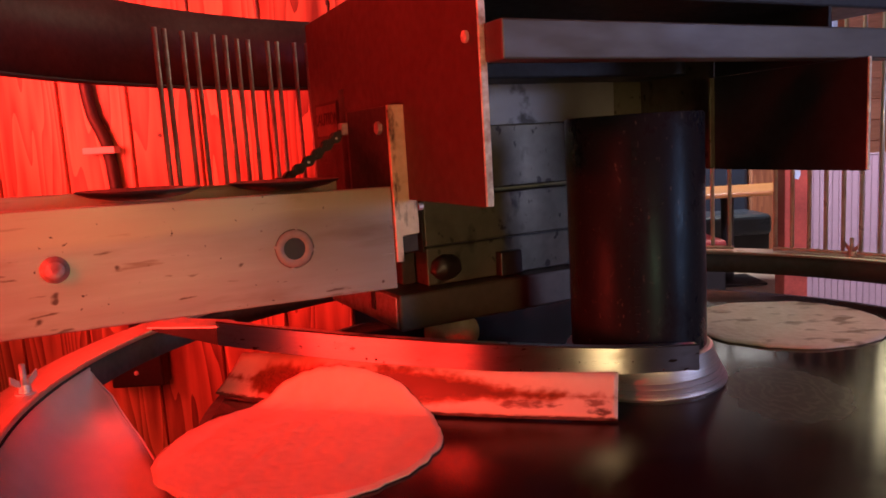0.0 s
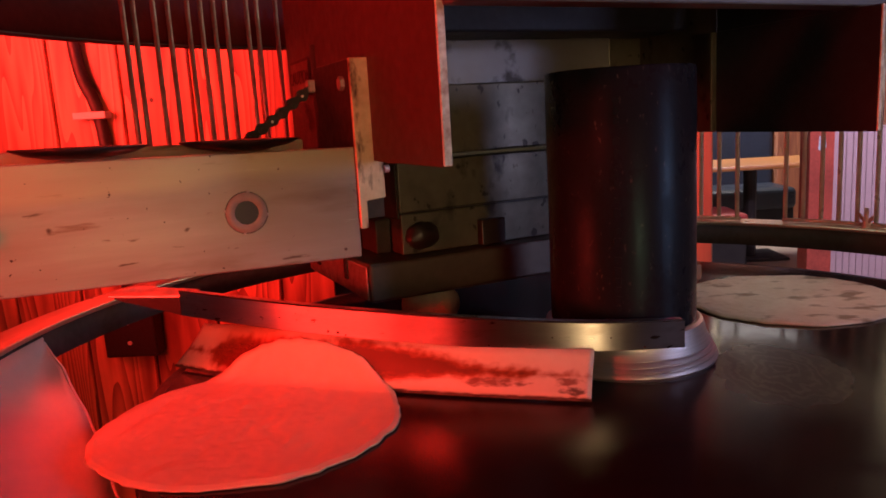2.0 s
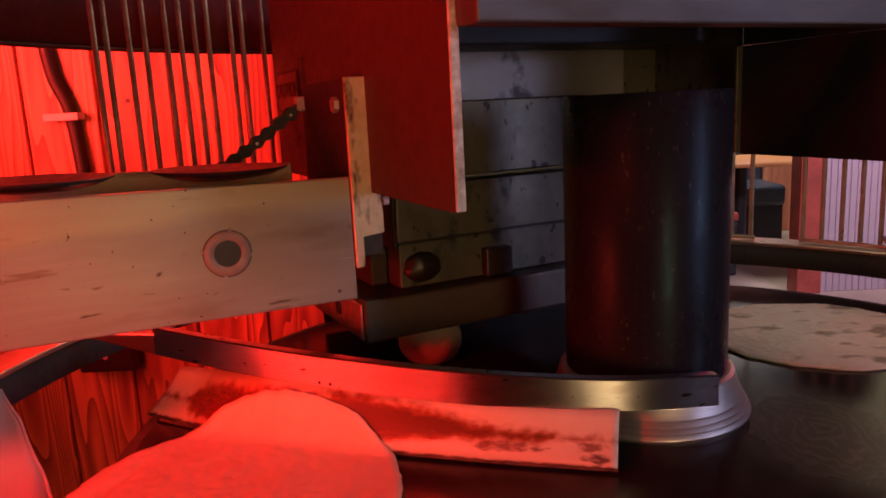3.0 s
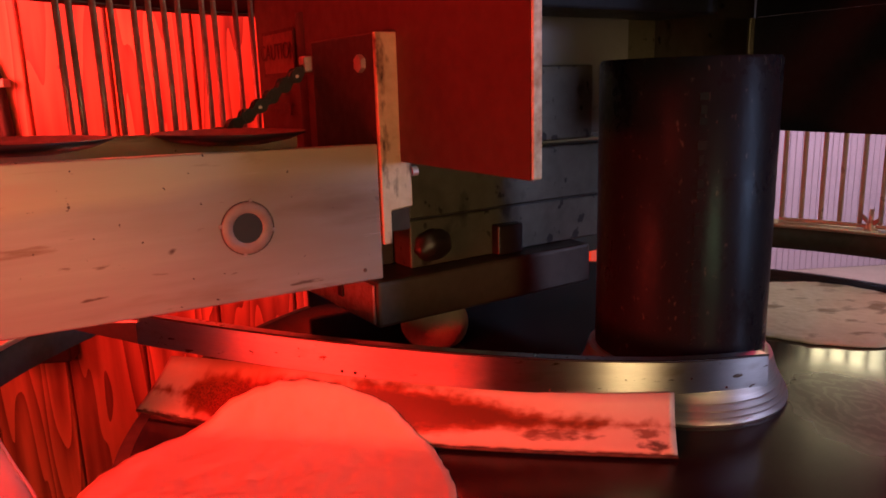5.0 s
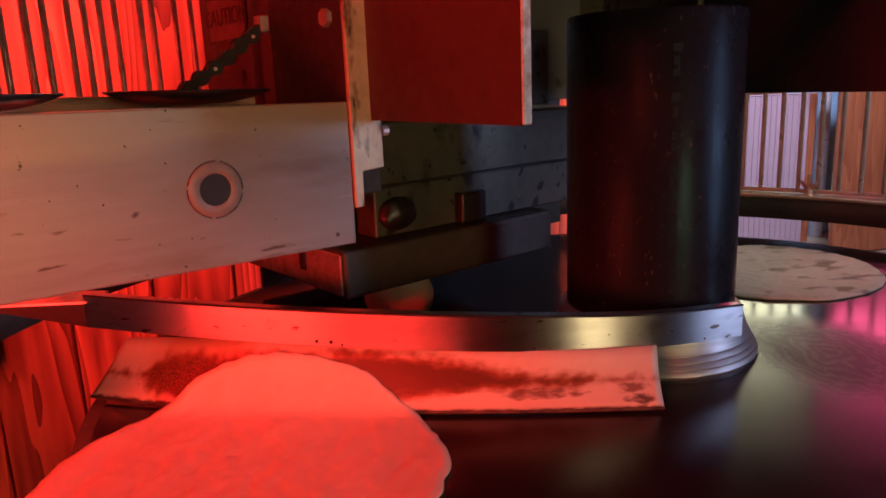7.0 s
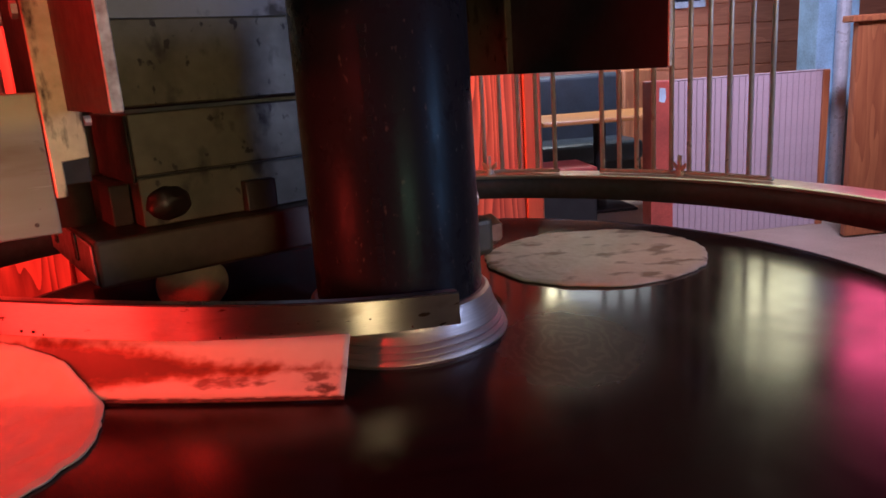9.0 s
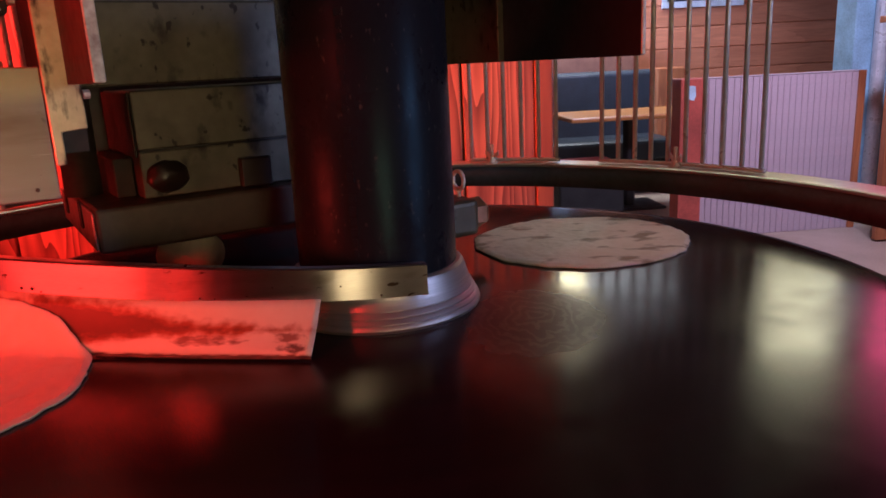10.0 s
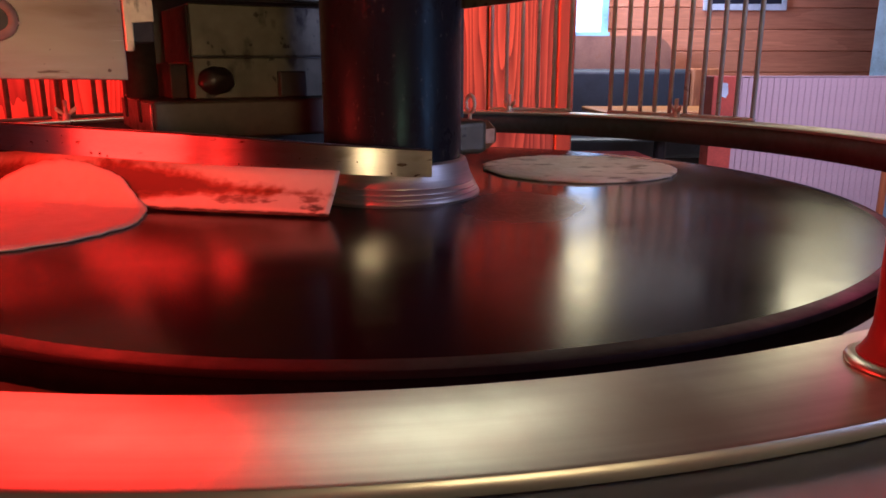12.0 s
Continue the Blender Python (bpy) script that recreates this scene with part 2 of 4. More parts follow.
conv = surface("brushed_aluminium", (0.35, 0.32, 0.275), 0.42, 0.35, (0.27, 0.235, 0.195), 4.0, 60.0, 0.06, 0.8, (0.25, 1, 3))
mix_over(conv, (0.27, 0.215, 0.165), noise_mask(conv, 5.0, 0.43, 0.64, 9.0, (0.7, 1, 2.0)))
mix_over(conv, (0.20, 0.13, 0.085), noise_mask(conv, 9.0, 0.57, 0.74, 9.0, (0.6, 1, 3.0), (6, 2, 1)))
mix_over(conv, (0.56, 0.53, 0.50), noise_mask(conv, 90.0, 0.72, 0.80, 4.0, (0.10, 1, 2.5), (1, 4, 8)))
mix_over(conv, (0.12, 0.08, 0.06), noise_mask(conv, 60.0, 0.665, 0.72, 4.0, (0.35, 1, 1.5), (9, 4, 3)))
mix_over(conv, (0.08, 0.05, 0.04), noise_mask(conv, 34.0, 0.70, 0.74, 2.0, offset=(3, 1, 2)))


def height_band(m, level, blur, waver):
    """A mask above a wavering level line."""
    nt = m.node_tree
    tc, sp, ad, mr = (nt.nodes.new(k) for k in ("ShaderNodeTexCoord", "ShaderNodeSeparateXYZ", "ShaderNodeMath", "ShaderNodeMapRange"))
    nt.links.new(tc.outputs["Object"], sp.inputs[0])
    ad.operation, ad.inputs[1].default_value = "MULTIPLY_ADD", waver
    nt.links.new(noise_mask(m, 4.0, 0.3, 0.7, 5.0, (1, 1, 3), (2, 7, 4)), ad.inputs[0])
    nt.links.new(sp.outputs[2], ad.inputs[2])
    nt.links.new(ad.outputs[0], mr.inputs[0])
    mr.inputs[1].default_value, mr.inputs[2].default_value, mr.inputs[4].default_value = level - blur, level + blur, 0.75
    return mr.outputs[0]


mix_over(conv, (0.40, 0.34, 0.22), height_band(conv, 1.196, 0.006, 0.02))
mix_over(conv, (0.17, 0.10, 0.06), noise_mask(conv, 38.0, 0.64, 0.73, 7.0, (0.25, 1, 1.8), (11, 3, 5)))
mix_over(conv, (0.15, 0.085, 0.055), noise_mask(conv, 26.0, 0.66, 0.76, 6.0, (0.10, 1, 3.2), (5, 8, 2)))
mix_over(conv, (0.06, 0.035, 0.03), noise_mask(conv, 150.0, 0.735, 0.77, 2.0, offset=(8, 1, 6)))
mix_over(conv, (0.60, 0.55, 0.50), noise_mask(conv, 42.0, 0.68, 0.74, 3.0, (0.5, 1, 0.16), (2, 2, 9)))
brass = surface("stained_bronze", (0.66, 0.55, 0.34), 0.45, 0.3, (0.38, 0.28, 0.15), 10.0, 80.0, 0.15, 0.7)
mix_over(brass, (0.06, 0.035, 0.02), noise_mask(brass, 60.0, 0.55, 0.66, 5.0, (1, 1, 0.45)))
surface("hood_paint", (0.10, 0.012, 0.010), 0.6, 0.0, (0.06, 0.008, 0.007))
redp = surface("red_paint", (0.062, 0.024, 0.017), 0.62, 0.0, (0.046, 0.018, 0.013), 2.5, 70.0, 0.05, 0.5)
mix_over(redp, (0.08, 0.02, 0.015), noise_mask(redp, 26.0, 0.70, 0.74, 3.0))
surface("grime", (0.13, 0.08, 0.055), 0.6, 0.0, (0.02, 0.012, 0.01), 60.0)
surface("worn_bushing", (0.31, 0.25, 0.20), 0.5, 0.2, (0.22, 0.15, 0.11), 45.0, 150.0, 0.2, 0.9)
surface("worn_edge", (0.8, 0.74, 0.68), 0.5, 0.1, (0.28, 0.14, 0.1), 60.0, 200.0, 0.3, 0.6)
surface("dark_panel", (0.022, 0.023, 0.036), 0.5, 0.2)
surface("dark_steel", (0.03, 0.026, 0.028), 0.45, 0.4)
press = surface("stained_steel", (0.135, 0.115, 0.083), 0.42, 0.5, (0.075, 0.062, 0.045), 6.0, 70.0, 0.12, 0.8)
mix_over(press, (0.03, 0.02, 0.015), noise_mask(press, 34.0, 0.60, 0.72, 9.0, (1, 1, 0.6)))
mix_over(press, (0.05, 0.035, 0.025), noise_mask(press, 9.0, 0.54, 0.70, 10.0, offset=(4, 2, 7)))
mix_over(press, (0.025, 0.016, 0.012), noise_mask(press, 70.0, 0.63, 0.68, 4.0, (1, 1, 0.7), (1, 9, 2)))
bare = surface("bare_steel", (0.230, 0.220, 0.220), 0.46, 0.4, (0.22, 0.20, 0.19), 7.0, 60.0, 0.2, 0.9)
mix_over(bare, (0.05, 0.04, 0.035), noise_mask(bare, 26.0, 0.58, 0.70, 8.0, offset=(3, 3, 1)))
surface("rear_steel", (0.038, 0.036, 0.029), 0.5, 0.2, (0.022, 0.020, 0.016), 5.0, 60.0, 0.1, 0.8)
surface("platen_steel", (0.085, 0.072, 0.055), 0.45, 0.4, (0.04, 0.03, 0.025), 8.0, 80.0, 0.15, 0.8)
# near-black for the press's side, whose shade is put into the colour
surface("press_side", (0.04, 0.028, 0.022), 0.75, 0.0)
surface("rubber", (0.015, 0.015, 0.016), 0.6)
surface("white_plastic", (0.56, 0.54, 0.56), 0.55, 0.0, (0.50, 0.47, 0.48), 3.0, 40.0, 0.03, 0.5)
surface("grease", (0.022, 0.013, 0.010), 0.4, 0.0, (0.015, 0.008, 0.007), 30.0)
surface("worn_bolt", (0.42, 0.36, 0.33), 0.5, 0.5, (0.2, 0.14, 0.12), 70.0, 200.0, 0.3, 0.8)
surface("apron_paint", (0.42, 0.45, 0.60), 0.4, 0.0, (0.34, 0.36, 0.48), 5.0, 60.0, 0.04)
surface("dull_rod", (0.34, 0.29, 0.27), 0.42, 0.6, (0.20, 0.15, 0.13), 30.0)
surface("copper_nut", (0.4, 0.2, 0.12), 0.4, 0.8)
surface("beadboard_paint", (0.50, 0.40, 0.435), 0.5, 0.0, (0.42, 0.33, 0.365))
surface("booth_vinyl", (0.035, 0.045, 0.06), 0.4)
surface("red_trim", (0.52, 0.10, 0.07), 0.45)
# pink of the light on the rail's top is mixed into this red
surface("rail_paint", (0.52, 0.22, 0.22), 0.5, 0.0, (0.42, 0.16, 0.16), 6.0, 60.0, 0.05, 0.6)
surface("post_paint", (0.36, 0.05, 0.04), 0.4)
surface("blue_paint", (0.34, 0.56, 0.72), 0.5)
surface("pale_sticker", (0.55, 0.72, 0.85), 0.4)
surface("foil_wrap", (0.74, 0.78, 0.82), 0.35, 0.3, (0.42, 0.47, 0.52), 22.0, 60.0, 0.6, 0.9)
surface("booth_brown", (0.30, 0.13, 0.08), 0.35, 0.0, (0.18, 0.07, 0.045), 5.0)
surface("white_paint", (0.7, 0.7, 0.75), 0.5)
surface("plaster", (0.5, 0.45, 0.42), 0.8)
surface("ceiling_paint", (0.035, 0.020, 0.022), 0.8)
surface("floor_tile", (0.42, 0.34, 0.26), 0.45, 0.0, (0.3, 0.24, 0.18), 2.0)
surface("label_red", (0.15, 0.035, 0.024), 0.5)
surface("ink", (0.045, 0.012, 0.010), 0.6)
surface("pipe_stencil", (0.015, 0.016, 0.023), 0.37, 0.0, (0.012, 0.010, 0.014), 120.0, 300.0, 0.0, 1.0)
# tinted like the pipe, so lamp streaks stay weak on the marks
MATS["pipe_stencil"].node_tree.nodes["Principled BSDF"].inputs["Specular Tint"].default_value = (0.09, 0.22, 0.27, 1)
surface("beam_aluminium", (0.14, 0.132, 0.136), 0.5, 0.5, (0.07, 0.065, 0.068), 9.0, 60.0, 0.15, 0.8, (0.3, 1, 1))
dough = surface("dough", (0.72, 0.62, 0.50), 0.55, 0.0, (0.62, 0.52, 0.40), 20.0, 160.0, 0.3, 0.5)
raw = surface("tortilla_raw", (0.80, 0.64, 0.46), 0.5, 0.0, (0.74, 0.57, 0.40), 18.0, 70.0, 0.5, 0.6)
baked = surface("tortilla_baked", (0.84, 0.76, 0.66), 0.6, 0.0, (0.70, 0.60, 0.49), 14.0, 110.0, 0.5, 0.6)
mix_over(baked, (0.34, 0.26, 0.19), noise_mask(baked, 17.0, 0.55, 0.64, 4.0, (1, 1.9, 1)))
wood("wall_board", (0.60, 0.27, 0.13), (0.16, 0.06, 0.035), 30.0, "Z", 0.5, 0.48)
wood("slat_board", (0.66, 0.25, 0.13), (0.46, 0.15, 0.075), 7.0, "X", 0.32, 0.75)
wood("table_wood", (0.46, 0.21, 0.06), (0.30, 0.12, 0.03), 14.0, "X", 0.35)
wood("orange_post", (0.52, 0.19, 0.07), (0.3, 0.09, 0.035), 14.0, "Z", 0.5)


def scorched_sheet():
    """White enamel with a long scorched band, by the sheet's own length and width."""
    m = surface("scorched_sheet", (0.74, 0.62, 0.50), 0.4, 0.0, (0.68, 0.55, 0.42), 8.0, 90.0, 0.05, 0.5)
    nt = m.node_tree
    n, l = nt.nodes, nt.links
    uv, sep = n.new("ShaderNodeUVMap"), n.new("ShaderNodeSeparateXYZ")
    uv.uv_map = "UVMap"
    l.new(uv.outputs[0], sep.inputs[0])

    def calc(op, a, b):
        k = n.new("ShaderNodeMath")
        k.operation, k.use_clamp = op, False
        for s, v in zip(k.inputs, (a, b)):
            if isinstance(v, (int, float)):
                s.default_value = v
            else:
                l.new(v, s)
        return k.outputs[0]

    def noise_at(scale, stretch, detail):
        mp, tx = n.new("ShaderNodeMapping"), n.new("ShaderNodeTexNoise")
        mp.inputs["Scale"].default_value = stretch
        l.new(uv.outputs[0], mp.inputs["Vector"])
        l.new(mp.outputs[0], tx.inputs["Vector"])
        tx.inputs["Scale"].default_value, tx.inputs["Detail"].default_value = scale, detail
        return tx.outputs[0]

    def along(stops):
        """A value that changes along the sheet."""
        r = n.new("ShaderNodeValToRGB")
        el = r.color_ramp.elements
        el[0].position, el[1].position = stops[0][0], stops[-1][0]
        for at, _ in stops[1:-1]:
            el.new(at)
        for e, (_, value) in zip(el, stops):
            e.color = (value, value, value, 1)
        l.new(u, r.inputs[0])
        return r.outputs[0]

    def smooth_step(value, low, high, top=1.0):
        k = n.new("ShaderNodeMapRange")
        k.interpolation_type = "SMOOTHSTEP"
        l.new(value, k.inputs[0])
        k.inputs[1].default_value, k.inputs[2].default_value, k.inputs[4].default_value = low, high, top
        return k.outputs[0]

    u, v = sep.outputs[0], sep.outputs[1]
    centre = along([(0.0, 0.42), (0.20, 0.43), (0.32, 0.46), (0.48, 0.50), (0.60, 0.54), (0.75, 0.54), (1.0, 0.48)])
    half = along([(0.12, -0.25), (0.16, 0.27), (0.27, 0.36), (0.36, 0.31), (0.52, 0.40), (0.60, 0.37), (0.67, 0.30), (0.74, 0.17), (0.84, 0.06), (0.90, 0.0)])
    fine, broad = noise_at(5.0, (9, 1, 1), 7.0), noise_at(1.6, (9, 1, 1), 4.0)
    rag = calc("ADD", calc("MULTIPLY", calc("SUBTRACT", fine, 0.5), 0.30), calc("MULTIPLY", calc("SUBTRACT", broad, 0.5), 0.34))
    field = calc("ADD", calc("SUBTRACT", half, calc("ABSOLUTE", calc("SUBTRACT", v, centre), 0)), rag)
    # browned haze that runs up to the upper edge
    haze = calc("MULTIPLY", along([(0.10, 0.0), (0.17, 0.7), (0.34, 0.8), (0.40, 0.25), (0.50, 0.4), (0.70, 0.1)]), smooth_step(calc("ADD", v, rag), 0.35, 0.62))
    mix_over(m, (0.44, 0.16, 0.05), haze)
    mix_over(m, (0.30, 0.075, 0.018), smooth_step(field, -0.13, 0.06))
    # crazed patch: pale cracks between dark flakes
    mp, cells = n.new("ShaderNodeMapping"), n.new("ShaderNodeTexVoronoi")
    mp.inputs["Scale"].default_value = (24, 3.4, 1)
    l.new(uv.outputs[0], mp.inputs["Vector"])
    bent = n.new("ShaderNodeVectorMath")
    bent.operation = "ADD"
    l.new(mp.outputs[0], bent.inputs[0])
    l.new(calc("MULTIPLY", fine, 1.6), bent.inputs[1])
    l.new(bent.outputs[0], cells.inputs["Vector"])
    cells.feature = "DISTANCE_TO_EDGE"
    crazed = along([(0.09, 0.0), (0.12, 1.0), (0.26, 1.0), (0.33, 0.0)])
    flakes = smooth_step(cells.outputs[0], 0.02, 0.12)
    keep = calc("SUBTRACT", 1.0, calc("MULTIPLY", crazed, calc("SUBTRACT", 1.0, flakes)))
    dark = calc("MULTIPLY", smooth_step(calc("ADD", field, calc("MULTIPLY", calc("SUBTRACT", noise_at(11.0, (5, 1, 1), 6.0), 0.5), 0.17)), -0.03, 0.14, 0.90), keep)
    mix_over(m, (0.10, 0.022, 0.006), dark)
    # a thin line of burnt dots along the band's lower border
    low_line = calc("MULTIPLY", smooth_step(calc("SUBTRACT", 0.045, calc("ABSOLUTE", calc("SUBTRACT", v, 0.25), 0)), 0.0, 0.03), smooth_step(noise_at(14.0, (4, 0.6, 1), 3.0), 0.50, 0.60))
    mix_over(m, (0.12, 0.03, 0.012), calc("MULTIPLY", low_line, along([(0.1, 0.0), (0.2, 0.8), (0.60, 0.8), (0.66, 0.0)])))
    mix_over(m, (0.10, 0.03, 0.015), calc("MULTIPLY", smooth_step(calc("SUBTRACT", 0.07, v), 0.0, 0.05), smooth_step(noise_at(6.0, (7, 1, 1), 4.0), 0.35, 0.6)))
    for su, sv, wu, wv, tone in ((0.955, 0.16, 0.030, 0.13, 0.05), (0.82, 0.30, 0.060, 0.11, 0.16), (0.945, 0.36, 0.035, 0.10, 0.2)):
        du, dv = calc("DIVIDE", calc("SUBTRACT", u, su), wu), calc("DIVIDE", calc("SUBTRACT", v, sv), wv)
        far = calc("ADD", calc("MULTIPLY", du, du), calc("MULTIPLY", dv, dv))
        ragged = calc("ADD", calc("SUBTRACT", 1.0, far), calc("MULTIPLY", calc("SUBTRACT", noise_at(9.0, (5, 1, 1), 8.0), 0.5), 3.5))
        spot = n.new("ShaderNodeMapRange")
        l.new(ragged, spot.inputs[0])
        spot.inputs[1].default_value, spot.inputs[2].default_value, spot.inputs[4].default_value = 0.1, 0.9, 0.85
        mix_over(m, (tone, tone * 0.4, tone * 0.25), spot.outputs[0])
    return m


scorched_sheet()

# ---------------------------------------------------------------- building blocks
G = 0.95                      # height of the griddle's top
RING = Vector((-0.035, -0.038, 0))
TURN = math.degrees(math.atan2(0.467, 0.885))   # the machine's frame stands at this angle


def thing(name, label, category, m=None, group="", kind=""):
    ob = new(name)
    ob.empty_display_size = 0.05
    if m is not None:
        ob.matrix_basis = m
    return tagged(ob, label, category, group, kind)


def part(name, bm, material, parent=None, label="", smooth=False):
    me = bpy.data.meshes.new(name)
    bm.to_mesh(me)
    bm.free()
    me.materials.append(MATS[material])
    if smooth:
        for p in me.polygons:
            p.use_smooth = True
    ob = new(name, me)
    if parent:
        ob.parent = parent
    if label:
        ob["label"] = label
    return ob


def piece(name, mesh, m, parent):
    ob = new(name, mesh)
    ob.parent = parent
    ob.matrix_basis = m
    return ob


def smooth_by_angle(ob, degrees=35):
    ob.data.set_sharp_from_angle(angle=radians(degrees))
    return ob


def box(x0, x1, y0, y1, z0, z1, bevel=0.0, bm=None, segments=2):
    bm = bm or bmesh.new()
    made = bmesh.ops.create_cube(bm, size=1.0)["verts"]
    for v in made:
        v.co = Vector((x0 + (v.co.x + 0.5) * (x1 - x0), y0 + (v.co.y + 0.5) * (y1 - y0), z0 + (v.co.z + 0.5) * (z1 - z0)))
    if bevel:
        edges = list({e for v in made for e in v.link_edges})
        bmesh.ops.bevel(bm, geom=edges, offset=bevel, segments=segments, affect="EDGES", profile=0.5)
    return bm


def prism(points, z0, z1, bevel=0.0):
    """A plate from its outline in plan."""
    bm = bmesh.new()
    low = [bm.verts.new((x, y, z0)) for x, y in points]
    high = [bm.verts.new((x, y, z1)) for x, y in points]
    k = len(points)
    bm.faces.new(low[::-1])
    bm.faces.new(high)
    for i in range(k):
        bm.faces.new((low[i], low[(i + 1) % k], high[(i + 1) % k], high[i]))
    bmesh.ops.recalc_face_normals(bm, faces=bm.faces)
    if bevel:
        bmesh.ops.bevel(bm, geom=list(bm.edges), offset=bevel, segments=1, affect="EDGES")
    return bm


def lathe(profile, steps=96, centre=(0, 0), start=0.0, end=360.0, closed=True):
    """Turns a profile of (radius, height) about an upright axis."""
    bm = bmesh.new()
    full = abs(end - start) >= 359.9
    count = steps if full else steps + 1
    rows = []
    for i in range(count):
        a = radians(start + (end - start) * i / steps)
        rows.append([bm.verts.new((centre[0] + r * math.cos(a), centre[1] + r * math.sin(a), z)) for r, z in profile])
    k = len(profile)
    for i in range(steps):
        a, b = rows[i], rows[(i + 1) % count]
        for j in range(k if closed else k - 1):
            bm.faces.new((a[j], b[j], b[(j + 1) % k], a[(j + 1) % k]))
    if closed and not full:
        bm.faces.new(rows[0])
        bm.faces.new(rows[-1][::-1])
    bmesh.ops.recalc_face_normals(bm, faces=bm.faces)
    return bm


def tube(points, radius, sides=8, bm=None):
    """A round bar along points, with closed ends."""
    bm = bm or bmesh.new()
    pts = [Vector(p) for p in points]
    rows = []
    for i, p in enumerate(pts):
        d = (pts[min(i + 1, len(pts) - 1)] - pts[max(i - 1, 0)]).normalized()
        side = d.cross(Vector((0, 0, 1)) if abs(d.z) < 0.9 else Vector((1, 0, 0))).normalized()
        up = side.cross(d)
        r = radius[i] if isinstance(radius, (list, tuple)) else radius
        rows.append([bm.verts.new(p + r * (math.cos(a) * side + math.sin(a) * up)) for a in (2 * math.pi * k / sides for k in range(sides))])
    for a, b in zip(rows, rows[1:]):
        for k in range(sides):
            bm.faces.new((a[k], a[(k + 1) % sides], b[(k + 1) % sides], b[k]))
    bm.faces.new(rows[0][::-1])
    bm.faces.new(rows[-1])
    bmesh.ops.recalc_face_normals(bm, faces=bm.faces)
    return bm


def disc_stack(profile, axis_to, at, steps=32):
    """A turned piece whose axis points along axis_to, set at a place."""
    bm = lathe(profile, steps, closed=True)
    bmesh.ops.transform(bm, matrix=Matrix.Translation(at) @ Vector((0, 0, 1)).rotation_difference(Vector(axis_to)).to_matrix().to_4x4(), verts=bm.verts)
    return bm


def ring_at(az, radius, z):
    a = radians(az)
    return Vector((RING.x + radius * math.cos(a), RING.y + radius * math.sin(a), z))


def catmull(points, steps=8):
    out = []
    p = [Vector(q) for q in points]
    for i in range(len(p) - 1):
        a, b, c, d = p[max(i - 1, 0)], p[i], p[i + 1], p[min(i + 2, len(p) - 1)]
        for k in range(steps):
            t = k / steps
            out.append(0.5 * ((2 * b) + (c - a) * t + (2 * a - 5 * b + 4 * c - d) * t * t + (3 * b - a - 3 * c + d) * t ** 3))
    out.append(p[-1])
    return out


# ---------------------------------------------------------------- room
def structure(name, bm, material, label):
    return tagged(part(name, bm, material), label, name.split("_")[0], kind="structure")


structure("floor", box(-3.2, 7.0, -4.0, 7.5, -0.1, 0.0), "floor_tile", "worn beige tiled restaurant floor")
structure("ceiling", box(-3.2, 7.0, -4.0, 7.5, 2.85, 2.95), "ceiling_paint", "dark painted dim restaurant ceiling")
structure("wall_west", box(-3.3, -3.2, -4.0, 7.5, 0.0, 2.85), "plaster", "plain plaster side wall")
structure("wall_east", box(7.0, 7.1, -4.0, 7.5, 0.0, 2.85), "plaster", "plain plaster side wall")
structure("wall_south", box(-3.2, 7.0, -4.1, -4.0, 0.0, 2.85), "plaster", "plain plaster wall")


def partition_wall():
    """The boarded partition behind the machine, which ends in a trim."""
    wall = structure("wall_partition", box(-3.2, 0.40, 1.072, 1.14, 0.0, 2.85), "wall_board", "partition wall of stained vertical wooden boards lit red")
    bm = box(-0.088, 0.088, -0.011, 0.011, 0.0, 2.85, 0.003, segments=1)
    me = bpy.data.meshes.new("board")
    bm.to_mesh(me)
    bm.free()
    me.materials.append(MATS["wall_board"])
    x = 0.312
    while x > -3.1:
        piece("board", me, pose(x, 1.062, 0), wall)
        x -= 0.182
    for kx, kz, kr in ((-0.858, 0.484, 0.017), (-0.978, 1.325, 0.006)):
        part("knot_hole", disc_stack([(0.0, 0.0), (kr, 0.0), (kr * 0.9, 0.0012), (0.0, 0.0014)], (0, -1, 0), (kx, 1.0508, kz), 18), "rubber", wall)
    trim = part("trim", box(0.402, 0.446, 1.045, 1.145, 0.0, 2.85, 0.004), "orange_post", wall)
    return wall


partition_wall()


def far_wall():
    wall = structure("wall_north", box(-3.2, 7.0, 6.62, 6.75, 0.0, 2.85), "slat_board", "far wall of reddish horizontal wooden boards")
    bm = box(0.0, 6.3, 0.0, 0.020, 0.003, 0.204, 0.006, segments=1)
    me = bpy.data.meshes.new("board")
    bm.to_mesh(me)
    bm.free()
    me.materials.append(MATS["slat_board"])
    for k in range(14):
        piece("board", me, pose(0.6, 6.6, -0.02 + 0.207 * k), wall)
    return wall


far_wall()


def half_wall():
    wall = tagged(part("half_wall", box(2.07, 3.10, 3.80, 3.88, 0.0, 1.022), "beadboard_paint"), "mauve painted beadboard half wall between the booths", "half wall", kind="structure")
    bm = box(0.0012, 0.0398, -0.006, 0.0, 0.0, 1.019, 0.004, segments=2)
    me = bpy.data.meshes.new("bead")
    bm.to_mesh(me)
    bm.free()
    me.materials.append(MATS["beadboard_paint"])
    for k in range(25):
        piece("bead", me, pose(2.068 + 0.0411 * k, 3.80, 0), wall)
    part("end_stile", box(3.10, 3.145, 3.785, 3.895, 0.0, 1.026, 0.004), "orange_post", wall, "stained wooden end stile")
    part("cap", box(2.066, 3.10, 3.790, 3.890, 1.022, 1.028, 0.002), "beadboard_paint", wall)
    return wall


